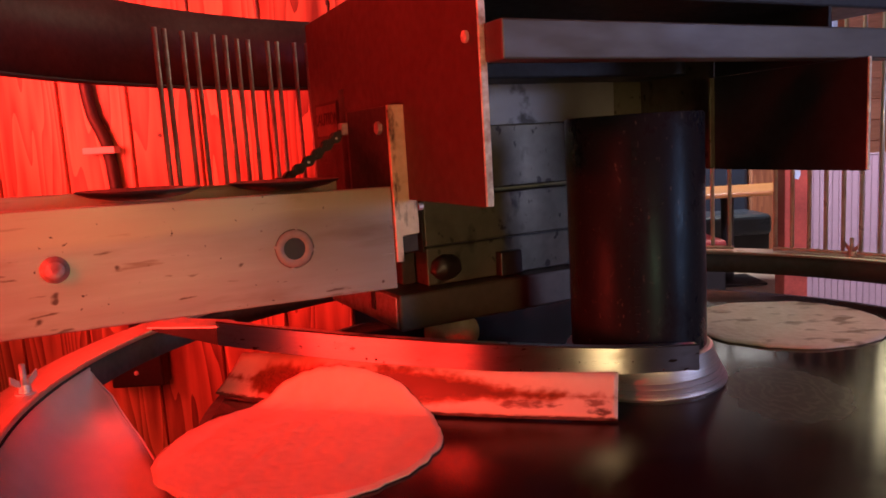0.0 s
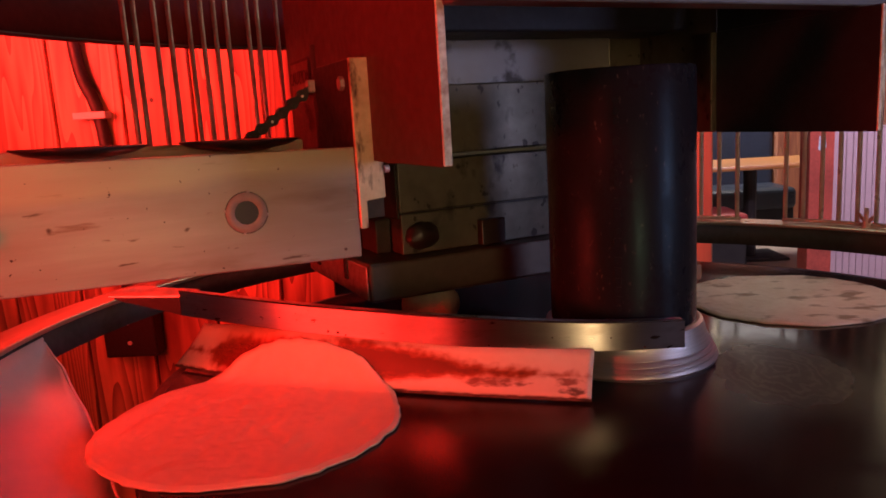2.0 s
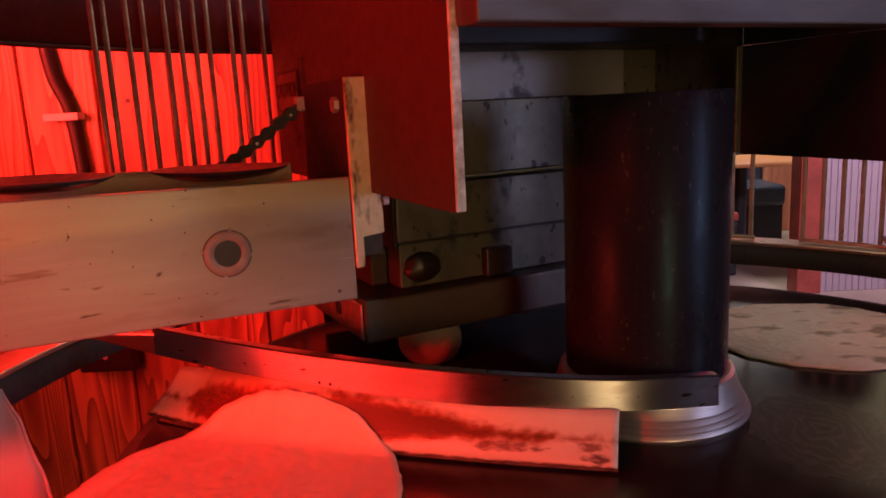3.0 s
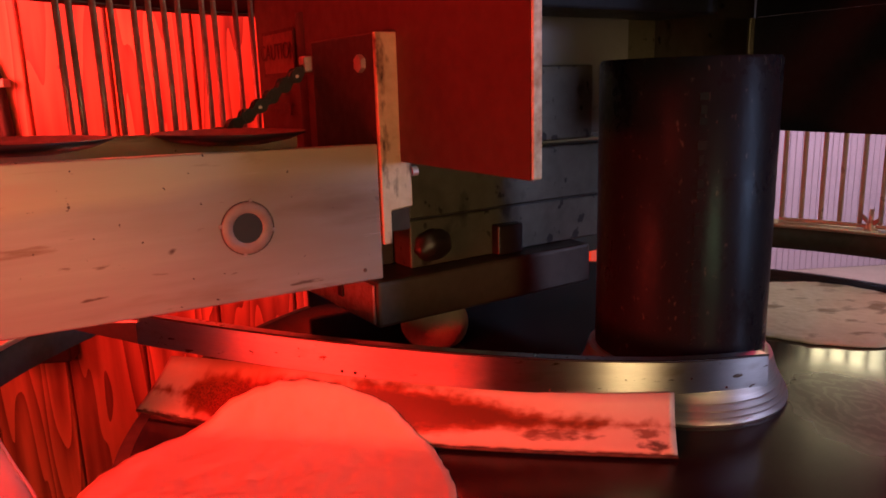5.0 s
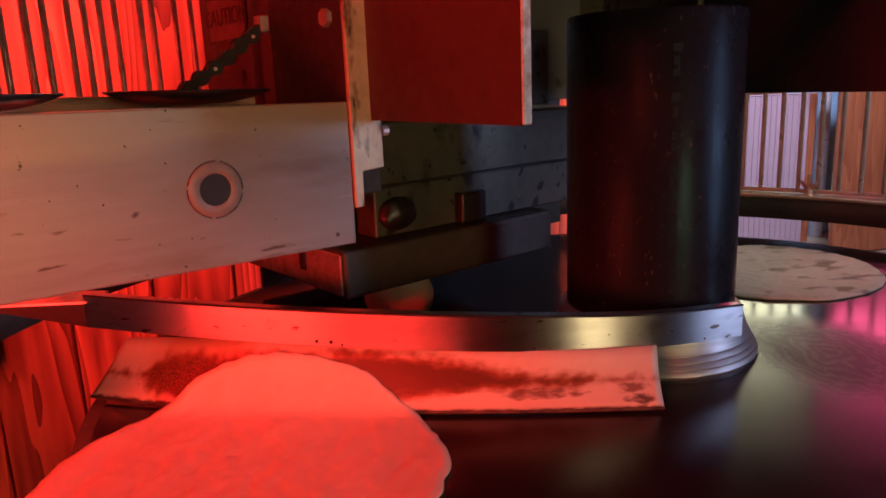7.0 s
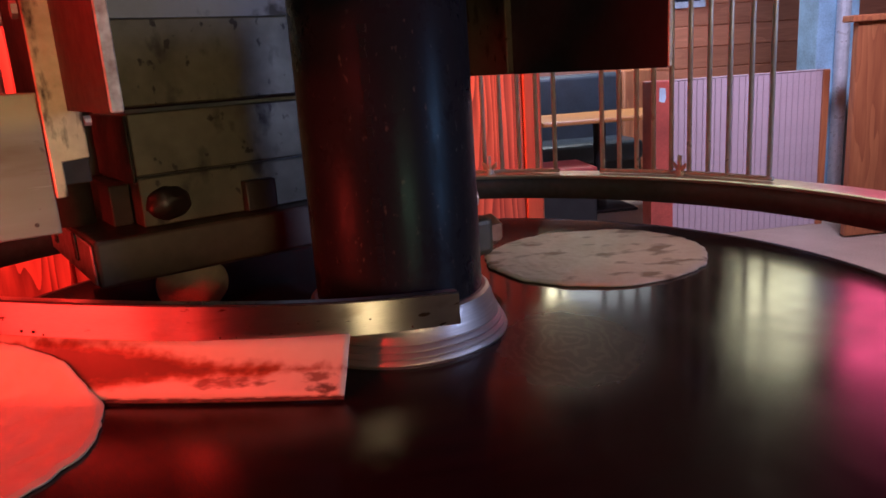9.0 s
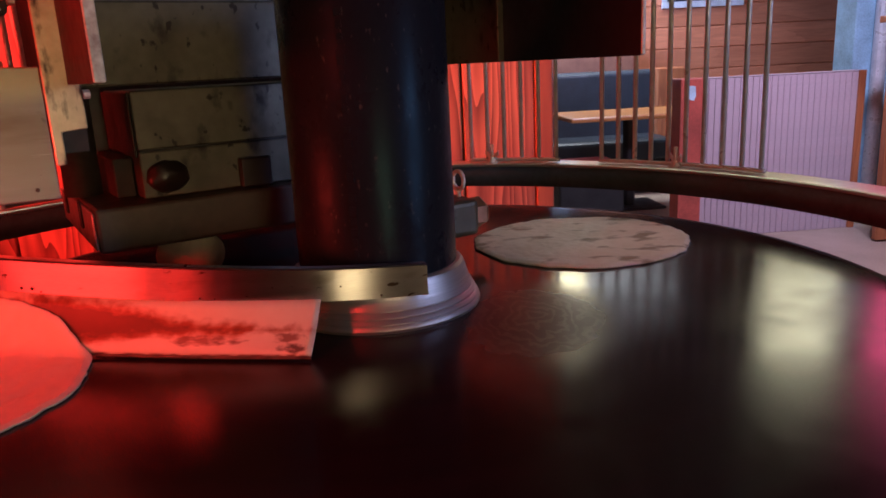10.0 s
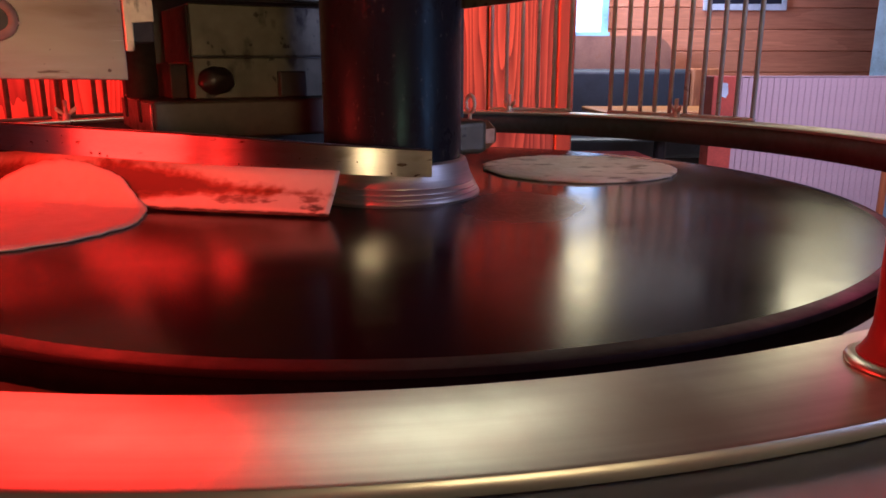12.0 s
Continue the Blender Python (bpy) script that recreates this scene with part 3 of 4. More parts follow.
half_wall()
post = tagged(part("end_post", box(1.912, 2.063, 3.76, 3.90, 0.0, 1.03, 0.006), "red_trim"), "red painted end post of the half wall with a small sticker", "post", kind="structure")
part("sticker", prism([(-0.022, -0.040), (0.012, -0.052), (0.026, -0.020), (0.020, 0.038), (-0.018, 0.044)], 0.0, 0.0012), "pale_sticker", post).matrix_basis = pose(1.985, 3.7590, 0.945, 90, 0, 0)
col = tagged(part("column", box(3.17, 3.47, 3.98, 4.2, 0.0, 2.85, 0.01), "blue_paint"), "blue painted column with a white conduit", "column", kind="structure")
part("conduit", tube([(3.322, 3.935, 0), (3.322, 3.935, 2.85)], 0.044, 14), "foil_wrap", col, "crumpled white wrapped conduit")
door = tagged(part("door_1", box(3.02, 3.95, 3.38, 3.43, 0.01, 1.30, 0.006), "orange_post"), "orange stained wooden swing door with a capped top", "door", kind="structure")
part("top_rail", box(2.965, 3.98, 3.355, 3.455, 1.30, 1.338, 0.006), "orange_post", door)


def booth():
    b = thing("booth_bench", "dark blue vinyl booth bench with an orange wooden end panel", "bench", pose(0, 0, 0))
    part("backrest", box(0.6, 2.585, 5.95, 6.12, 0.35, 1.055, 0.045, segments=4), "booth_vinyl", b)
    part("seat", box(0.6, 2.585, 5.45, 5.96, 0.30, 0.48, 0.04, segments=3), "booth_vinyl", b)
    part("plinth", box(0.62, 2.585, 5.52, 5.95, 0.0, 0.30), "dark_steel", b)
    part("end_panel", box(2.588, 2.85, 5.90, 6.14, 0.0, 1.06, 0.012), "orange_post", b, "orange stained wooden end panel")
    return b


booth()


def rear_booth():
    b = thing("rear_bench", "brown wooden back of a second booth with a rounded shoulder", "bench", pose(0, 0, 0))
    prof = [(0.7, 0.0), (2.53, 0.0), (2.53, 1.16)] + [(2.53 - 0.20 + 0.20 * math.cos(radians(a)), 1.16 + 0.20 * math.sin(radians(a))) for a in range(10, 91, 10)] + [(0.7, 1.36)]
    bm = prism(prof, 0.0, 0.09)
    bmesh.ops.transform(bm, matrix=pose(0, 6.45, 0, 90, 0, 0), verts=bm.verts)
    part("back_panel", bm, "booth_brown", b)
    return b


rear_booth()


def stool():
    t = thing("low_bench", "low black bench with a dark red seat pad under the table", "bench", pose(0, 0, 0))
    part("body", box(1.27, 1.745, 4.30, 4.75, 0.0, 0.385, 0.02, segments=3), "rubber", t)
    part("seat_pad", box(1.265, 1.75, 4.295, 4.755, 0.386, 0.45, 0.02, segments=3), "post_paint", t, "dark red seat pad")
    return t


stool()


def table():
    t = thing("dining_table", "wooden dining table with a dark pedestal in a booth", "table", pose(0, 0, 0))
    part("tabletop", box(1.43, 2.6, 4.56, 5.3, 0.725, 0.76, 0.012), "table_wood", t)
    part("pedestal", tube([(2.0, 4.95, 0.02), (2.0, 4.95, 0.725)], 0.05, 12), "dark_steel", t)
    part("foot_plate", box(1.78, 2.25, 4.78, 5.2, 0.0, 0.02, 0.005), "dark_steel", t)
    return t


table()


def window():
    w = thing("window_1", "bright far window with a pale blue frame", "window", pose(0, 0, 0), kind="structure")
    part("window_frame", box(1.875, 1.935, 6.53, 6.59, 1.40, 2.4), "blue_paint", w)
    part("window_frame", box(0.70, 1.875, 6.53, 6.59, 2.33, 2.4), "blue_paint", w)
    part("window_frame", box(0.64, 0.70, 6.53, 6.59, 1.40, 2.4), "blue_paint", w)
    part("window_sill", box(0.62, 1.95, 6.50, 6.59, 1.35, 1.40, 0.005), "blue_paint", w)
    m = bpy.data.materials.new("daylight")
    m.use_nodes = True
    b = m.node_tree.nodes["Principled BSDF"]
    b.inputs["Emission Color"].default_value, b.inputs["Emission Strength"].default_value = (0.52, 0.74, 1.0, 1), 1.0
    MATS["daylight"] = m
    part("pane", box(0.70, 1.875, 6.56, 6.57, 1.40, 2.33), "daylight", w)
    return w


window()


def picture():
    p = thing("picture_frame", "pale framed picture hanging on the wooden wall", "picture", pose(0, 0, 0))
    part("mount", box(2.93, 3.66, 6.580, 6.590, 1.67, 2.25), "dark_panel", p)
    for x0, x1, z0, z1 in ((2.88, 3.71, 1.61, 1.67), (2.88, 3.71, 2.25, 2.31), (2.88, 2.93, 1.67, 2.25), (3.66, 3.71, 1.67, 2.25)):
        part("frame_bar", box(x0, x1, 6.565, 6.592, z0, z1, 0.004), "white_paint", p)
    return p


picture()

# things on the partition
cable = tagged(part("power_cable", tube(catmull([(-1.16, 1.038, 2.0), (-1.155, 1.038, 1.55), (-1.145, 1.037, 1.40), (-1.11, 1.037, 1.28), (-1.10, 1.037, 1.0), (-1.10, 1.037, 0.79)]), 0.016, 10), "rubber", smooth=True), "thick black power cable clipped to the wall", "cable")
tagged(part("cable_clip", box(-1.17, -1.085, 1.012, 1.050, 1.285, 1.303, 0.003), "white_plastic"), "white plastic cable clip on the black cable", "clip")
outlet = thing("outlet_box", "dark metal outlet box on the wooden wall", "outlet", pose(0, 0, 0))
part("body", box(-1.16, -1.02, 0.99, 1.051, 0.66, 0.80, 0.006), "dark_steel", outlet)
for z in (0.70, 0.755):
    part("screw", disc_stack([(0.0, 0), (0.006, 0), (0.006, 0.003), (0.0, 0.004)], (0, -1, 0), (-1.09, 0.99, z), 10), "rod_steel", outlet)

# ---------------------------------------------------------------- griddle
def griddle():
    g = thing("rotating_griddle", "round black cast iron rotating griddle plate with a worn greasy top", "griddle", pose(0, 0, 0))
    part("plate", lathe([(0.0, G), (0.30, G), (0.5375, G), (0.5375, G - 0.022), (0.0, G - 0.022)], 160, closed=False), "cast_iron", g)
    ob = part("rim", lathe([(0.5376, G), (0.5480, G - 0.0006), (0.5505, G - 0.0016), (0.5515, G - 0.0036), (0.5515, G - 0.0060), (0.5376, G - 0.0060)], 160), "worn_rim", g, "browned dry margin of the plate", smooth=True)
    smooth_by_angle(ob, 40)
    part("edge", lathe([(0.5380, G - 0.0062), (0.5508, G - 0.0062), (0.5500, G - 0.024), (0.5380, G - 0.024)], 160), "iron_edge", g, "dark edge of the plate", smooth=True)
    part("pan", lathe([(0.514, G - 0.0245), (0.511, G - 0.080), (0.507, G - 0.105), (0.499, G - 0.135), (0.484, G - 0.160), (0.455, G - 0.180), (0.40, G - 0.190), (0.40, G - 0.180), (0.49, G - 0.08), (0.50, G - 0.0245)], 120), "iron_side", g, "grey brown pan under the plate", smooth=True)
    part("pedestal", lathe([(0.43, 0.0), (0.43, G - 0.187), (0.40, G - 0.187), (0.40, 0.0)], 64), "iron_side", g, smooth=True)
    return g


griddle()


def centre_pipe():
    p = thing("centre_pipe", "dark steel pipe rising from a turned aluminium flange on the griddle", "pipe", pose(0, 0, G))
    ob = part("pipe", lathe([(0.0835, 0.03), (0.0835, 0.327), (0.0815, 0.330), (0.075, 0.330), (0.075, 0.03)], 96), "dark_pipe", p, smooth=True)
    smooth_by_angle(ob)
    prof = [(0.078, 0.0), (0.1065, 0.0), (0.1075, 0.003), (0.1065, 0.006), (0.1052, 0.0075), (0.1052, 0.009), (0.1032, 0.012), (0.1024, 0.0128), (0.1024, 0.0142), (0.1000, 0.018), (0.0992, 0.0188), (0.0992, 0.0202), (0.0965, 0.025), (0.0945, 0.031), (0.0925, 0.038), (0.0905, 0.044), (0.0870, 0.046), (0.078, 0.046)]
    ob = part("flange", lathe(prof, 96), "turned_aluminium", p, "turned aluminium flange with worn grooves", smooth=True)
    smooth_by_angle(ob, 25)
    # worn stencil marks, no longer legible
    rnd = random.Random(4)
    z = 0.075
    while z < 0.30:
        h = rnd.uniform(0.005, 0.010)
        w = rnd.uniform(0.0022, 0.0040)
        a = radians(-104)
        bm = box(-w, w, -0.0003, 0.0003, -h / 2, h / 2)
        bmesh.ops.transform(bm, matrix=Matrix.Translation((0.0837 * math.cos(a), 0.0837 * math.sin(a), z)) @ Matrix.Rotation(a + math.pi / 2, 4, "Z"), verts=bm.verts)
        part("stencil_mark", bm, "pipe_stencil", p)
        z += h + rnd.choice((0.003, 0.004, 0.013))
    return p


centre_pipe()

# ---------------------------------------------------------------- deflector and ramp on the griddle
BAR = [(0.0455, -0.094, 0.983), (-0.06, -0.1155, 0.991), (-0.19, -0.108, 1.000), (-0.335, -0.056, 1.003), (-0.45, 0.005, 1.003), (-0.565, 0.083, 1.000)]


def deflector_bar():
    d = thing("deflector_bar", "bent stainless steel deflector strip over the griddle", "deflector", pose(0, 0, 0))
    pts = catmull(BAR, 10)
    bm = bmesh.new()
    front, back = [], []
    for i, p in enumerate(pts):
        t = (pts[min(i + 1, len(pts) - 1)] - pts[max(i - 1, 0)]).normalized()
        nrm = Vector((-t.y, t.x, 0)).normalized()
        if nrm.y > 0:
            nrm = -nrm
        prof = [(0.0, 0.0), (0.0015, 0.0), (0.0015, 0.030), (-0.010, 0.0305), (-0.010, 0.0285), (0.0, 0.0285)]
        front.append([bm.verts.new(p + nrm * a + Vector((0, 0, b * (1 + 0.10 * i / len(pts))))) for a, b in prof])
    for a, b in zip(front, front[1:]):
        for k in range(6):
            bm.faces.new((a[k], b[k], b[(k + 1) % 6], a[(k + 1) % 6]))
    bm.faces.new(front[0])
    bm.faces.new(front[-1][::-1])
    bmesh.ops.recalc_face_normals(bm, faces=bm.faces)
    ob = part("strip", bm, "stainless", d, smooth=True)
    smooth_by_angle(ob, 30)
    part("lip", tube([p + Vector((0, -0.0016, 0.0302 * (1 + 0.10 * i / len(pts)))) for i, p in enumerate(pts)], 0.0011, 6), "dark_steel", d, "dark folded upper lip", smooth=True)
    # the wing that carries the strip out to the guard ring
    part("wing", prism([(-0.562, 0.075), (-0.548, 0.110), (-0.655, 0.150), (-0.668, 0.095)], 1.026, 1.0285), "stainless", d)
    web = bmesh.new()
    near = [web.verts.new(q) for q in ((-0.565, 0.082, 1.000), (-0.667, 0.108, 1.020), (-0.667, 0.108, 1.026), (-0.565, 0.082, 1.026))]
    far = [web.verts.new(v.co + Vector((0.0004, 0.002, 0))) for v in near]
    web.faces.new(near)
    web.faces.new(far[::-1])
    for i in range(4):
        web.faces.new((near[i], far[i], far[(i + 1) % 4], near[(i + 1) % 4]))
    bmesh.ops.recalc_face_normals(web, faces=web.faces)
    # dark_steel instead of stainless: the web's shade is put into its colour
    part("wing_web", web, "dark_steel", d, "tapering web under the wing, dark tone for its shade")
    rnd = random.Random(12)
    for k in range(9):
        p = pts[rnd.randrange(4, 38)]
        part("speck", disc_stack([(0.0, 0), (rnd.uniform(0.0006, 0.0013), 0), (0.0, 0.0006)], (-0.2, -0.98, 0), (p.x, p.y - 0.0018, p.z + rnd.choice((0.002, 0.003, 0.014, 0.022))), 7), "grime", d)
    for x, y in ((-0.331, -0.0595), (-0.343, -0.0535)):
        part("rivet", disc_stack([(0.0, 0), (0.0016, 0), (0.0016, 0.0006), (0.0, 0.0009)], (-0.37, -0.93, 0), (x, y - 0.0005, 1.0075), 8), "rubber", d)
    return d


deflector_bar()


def ramp():
    low = catmull([(-0.064, -0.157, G + 0.003), (-0.178, -0.130, G + 0.003), (-0.316, -0.091, G + 0.003), (-0.411, -0.058, G + 0.003), (-0.486, -0.022, G + 0.003), (-0.552, 0.013, G + 0.004)], 10)
    high = catmull([(-0.054, -0.1215, 0.9945), (-0.16, -0.1145, 0.999), (-0.30, -0.072, 1.0025), (-0.39, -0.031, 1.003), (-0.46, 0.009, 1.002), (-0.523, 0.048, 0.996)], 10)
    bm = bmesh.new()
    uv = bm.loops.layers.uv.new("UVMap")
    rows, where = [], {}
    for i, (a, b) in enumerate(zip(low, high)):
        row = []
        for j in range(7):
            v = j / 6
            p = a.lerp(b, v) + Vector((0, -0.003, 0.004)) * math.sin(math.pi * v) * -0.6
            vert = bm.verts.new(p)
            where[vert] = (1 - i / (len(low) - 1), v)
            row.append(vert)
        rows.append(row)
    for a, b in zip(rows, rows[1:]):
        for j in range(6):
            fc = bm.faces.new((a[j], a[j + 1], b[j + 1], b[j]))
            for lp in fc.loops:
                lp[uv].uv = where[lp.vert]
    ob = part("tortilla_ramp", bm, "scorched_sheet", smooth=True)
    sol = ob.modifiers.new("thickness", "SOLIDIFY")
    sol.thickness, sol.offset = 0.0016, 0
    part("burnt_edge", tube([p + Vector((0, -0.0008, 0)) for p in low], 0.0015, 6), "grime", ob, "burnt dark lower edge")
    return tagged(ob, "white sheet ramp with a scorched brown band lying on the griddle", "ramp")


ramp()

# ---------------------------------------------------------------- guard ring
def front_dip(bm):
    """The front of the ring lies lower and closer to the griddle."""
    for v in bm.verts:
        x, y = v.co.x - RING.x, v.co.y - RING.y
        r = math.hypot(x, y)
        away = abs((math.degrees(math.atan2(y, x)) + 80 + 180) % 360 - 180)
        k = min(1.0, max(0.0, (72 - away) / 42))
        k = k * k * (3 - 2 * k)
        f = 1 - k * (0.040 - 0.24 * (r - 0.671)) / r
        v.co.x, v.co.y, v.co.z = RING.x + x * f, RING.y + y * f, v.co.z - 0.0195 * k * min(1.0, v.co.z / 0.9)
    return bm


def guard_ring():
    r = thing("guard_ring", "flat steel guard ring round the griddle", "guard ring", pose(0, 0, 0))
    c = (RING.x, RING.y)
    ob = part("top_flange", front_dip(lathe([(0.6715, 1.006), (0.7212, 1.0050), (0.7222, 1.0070), (0.7222, 1.0104), (0.7217, 1.0115), (0.7205, 1.012), (0.6725, 1.012), (0.6710, 1.0105), (0.6710, 1.0072)], 240, c)), "ring_steel", r, smooth=True)
    smooth_by_angle(ob)
    part("band", front_dip(lathe([(0.6725, 0.970), (0.6785, 0.970), (0.6785, 1.006), (0.6725, 1.006)], 240, c)), "ring_inner", r, "dark greasy inner band of the ring", smooth=True)
    part("apron", front_dip(lathe([(0.7195, 1.0044), (0.7195, 0.9985), (0.86, 0.975), (0.86, 0.955), (0.867, 0.955), (0.867, 0.982)], 90, c, 235, 330)), "apron_paint", r, "blue grey painted apron outside the ring", smooth=True)
    for az in (95, 250, 285):
        a, b = ring_at(az, 0.70, 0.0), ring_at(az, 0.70, 1.006)
        part("leg", front_dip(tube([a, b], 0.014, 12)), "ring_inner", r)
    return r


guard_ring()


def rod_cage(azimuths, top, label, finish="rod_steel", thick=0.0039):
    cage = thing("rod_cage", label, "guard", pose(0, 0, 0), "rod cages on the ring")
    for az in azimuths:
        part("rod", tube([ring_at(az, 0.699, 1.0135), ring_at(az, 0.699, top)], thick, 10), finish, cage, smooth=True)
    a0, a1 = azimuths[0] + 0.3, azimuths[-1] - 0.6
    arc = [ring_at(a0 + (a1 - a0) * i / 16, 0.697, 1.0165) for i in range(17)]
    part("foot_wire", tube(arc, 0.0036, 8), finish, cage, smooth=True)
    return cage


rod_cage((71.6, 69.0, 66.4, 63.7, 61.0, 58.3), 1.500, "welded steel rod cage standing on the guard ring")
rod_cage((51.3, 48.8, 46.3, 43.9, 41.4, 38.9, 36.3, 33.6, 30.8, 28.1), 1.500, "welded steel rod cage standing on the guard ring")
rod_cage((155.2, 153.6, 150.6, 148.4, 145.4, 143.4), 1.464, "dull brownish steel rod cage behind the dough conveyor", "dull_rod", 0.0040)
rod_cage((141.4, 139.5, 136.2, 134.6, 131.6, 129.4), 1.460, "dull brownish steel rod cage behind the dough conveyor", "dull_rod", 0.0040)


def wing_nut(az, radius=0.688, scale=1.0):
    w = thing("wing_nut", "small steel wing nut and stud on the guard ring", "wing nut", Matrix.Translation(ring_at(az, radius, 1.012)) @ pose(0, 0, 0, 0, 0, az + 60), "wing nuts on the ring")
    part("stud", tube([(0, 0, 0), (0, 0, 0.034 * scale)], 0.0035 * scale, 10), "rod_steel", w, smooth=True)
    part("washer", lathe([(0.0036, 0.0), (0.011, 0.0), (0.011, 0.002), (0.0036, 0.002)], 20), "rod_steel", w)
    part("nut", lathe([(0.0036, 0.002), (0.0075, 0.002), (0.006, 0.011), (0.0036, 0.011)], 16), "rod_steel", w)
    for s in (-1, 1):
        bm = prism([(s * 0.005, -0.0015), (s * 0.017, -0.0012), (s * 0.017, 0.0012), (s * 0.005, 0.0015)], 0.003, 0.012, 0.0008)
        for v in bm.verts:
            v.co.z += abs(v.co.x) * 0.75
        part("wing", bm, "rod_steel", w)
    return w


for az in (68.2, 39.8, -172.5, 141.0):
    wing_nut(az)


def guard_post():
    p = thing("guard_post", "red painted round post on a steel washer on the guard ring", "post", pose(0.217, -0.655, 0.9925))
    part("post", lathe([(0.0, 0.0036), (0.0185, 0.0036), (0.0172, 0.0050), (0.0152, 0.0090), (0.0138, 0.0160), (0.0136, 0.03), (0.0136, 0.62), (0.0, 0.62)], 32, closed=False), "post_paint", p, smooth=True)
    part("washer", lathe([(0.0100, 0.0), (0.0222, 0.0), (0.0226, 0.0010), (0.0220, 0.0022), (0.0195, 0.0034), (0.0100, 0.0034)], 32), "ring_steel", p, smooth=True)
    return p


guard_post()


def floor_rail():
    r = thing("floor_rail", "low rail with pinkish red top and dark legs on floor", "rail", pose(0, 0, 0))
    part("top_board", box(0.950, 1.045, -0.20, 0.80, 0.400, 0.420, 0.004), "rail_paint", r, "pinkish red top board")
    # near-black bar: shade on the rail's unlit side is put into its colour
    part("side_bar", box(0.952, 0.972, -0.195, 0.795, 0.345, 0.3995, 0.002), "dark_steel", r)
    for y in (-0.15, 0.345, 0.70):
        part("leg", box(0.973, 1.035, y, y + 0.08, 0.0, 0.3995, 0.003), "dark_steel", r)
    return r


floor_rail()


def chute():
    """The curved white slide between griddle and ring."""
    bm = bmesh.new()
    rows = []
    edge = [(179.5, 0.712, 0.996), (184, 0.662, 0.976), (191, 0.611, 0.947), (200, 0.574, 0.935), (212, 0.562, 0.930), (245, 0.562, 0.925)]
    for i in range(41):
        az = 179.5 + (245 - 179.5) * (i / 40) ** 1.3
        k = max(j for j in range(5) if edge[j][0] <= az + 1e-6)
        t = (az - edge[k][0]) / (edge[k + 1][0] - edge[k][0])
        r, z = (edge[k][n] + (edge[k + 1][n] - edge[k][n]) * t for n in (1, 2))
        a = radians(az)
        inner = Vector((r * math.cos(a), r * math.sin(a), z))
        outer = ring_at(177.2 + (az - 179.5), 0.670, 1.003)
        row = []
        for j in range(9):
            t = j / 8
            p = outer.lerp(inner, t)
            p.z -= 0.022 * math.sin(math.pi * t ** 0.7) * min(1.0, i / 6)
            row.append(bm.verts.new(p))
        rows.append(row)
    for a, b in zip(rows, rows[1:]):
        for j in range(8):
            bm.faces.new((a[j], b[j], b[j + 1], a[j + 1]))
    inner_edge = [[v.co.copy() for v in r] for r in rows]
    ob = part("tortilla_slide", bm, "white_plastic", smooth=True)
    sol = ob.modifiers.new("thickness", "SOLIDIFY")
    sol.thickness, sol.offset = 0.002, 0
    part("rolled_edge", tube([r[-1] for r in inner_edge], 0.0018, 6), "white_plastic", ob)
    return tagged(ob, "smooth white curved slide hanging inside the guard ring", "slide")


chute()


def hood():
    h = thing("hood", "dark red curved hood skirt over the guard ring", "hood", pose(0, 0, 0))
    part("skirt", lathe([(0.757, 1.38), (0.763, 1.38), (0.763, 1.51), (0.757, 1.51)], 90, (RING.x, RING.y), 118, 235), "hood_paint", h, smooth=True)
    part("rolled_hem", lathe([(0.755, 1.379), (0.765, 1.379), (0.765, 1.384), (0.755, 1.384)], 90, (RING.x, RING.y), 118, 235), "hood_paint", h, smooth=True)
    return h


hood()

# ---------------------------------------------------------------- machine frame
FRAME = pose(0, 0, 0, 0, 0, TURN)


def lettering(text, height, m, material, parent, name="lettering"):
    cu = bpy.data.curves.new(name, "FONT")
    cu.body, cu.size, cu.extrude = text, height, 0.0002
    cu.align_x, cu.align_y = "CENTER", "CENTER"
    tmp = bpy.data.objects.new(name, cu)
    scene.collection.objects.link(tmp)
    bpy.context.view_layer.update()
    me = bpy.data.meshes.new_from_object(tmp.evaluated_get(bpy.context.evaluated_depsgraph_get()))
    bpy.data.objects.remove(tmp)
    me.materials.append(MATS[material])
    ob = new(name, me)
    ob.parent = parent
    ob.matrix_basis = m
    return ob


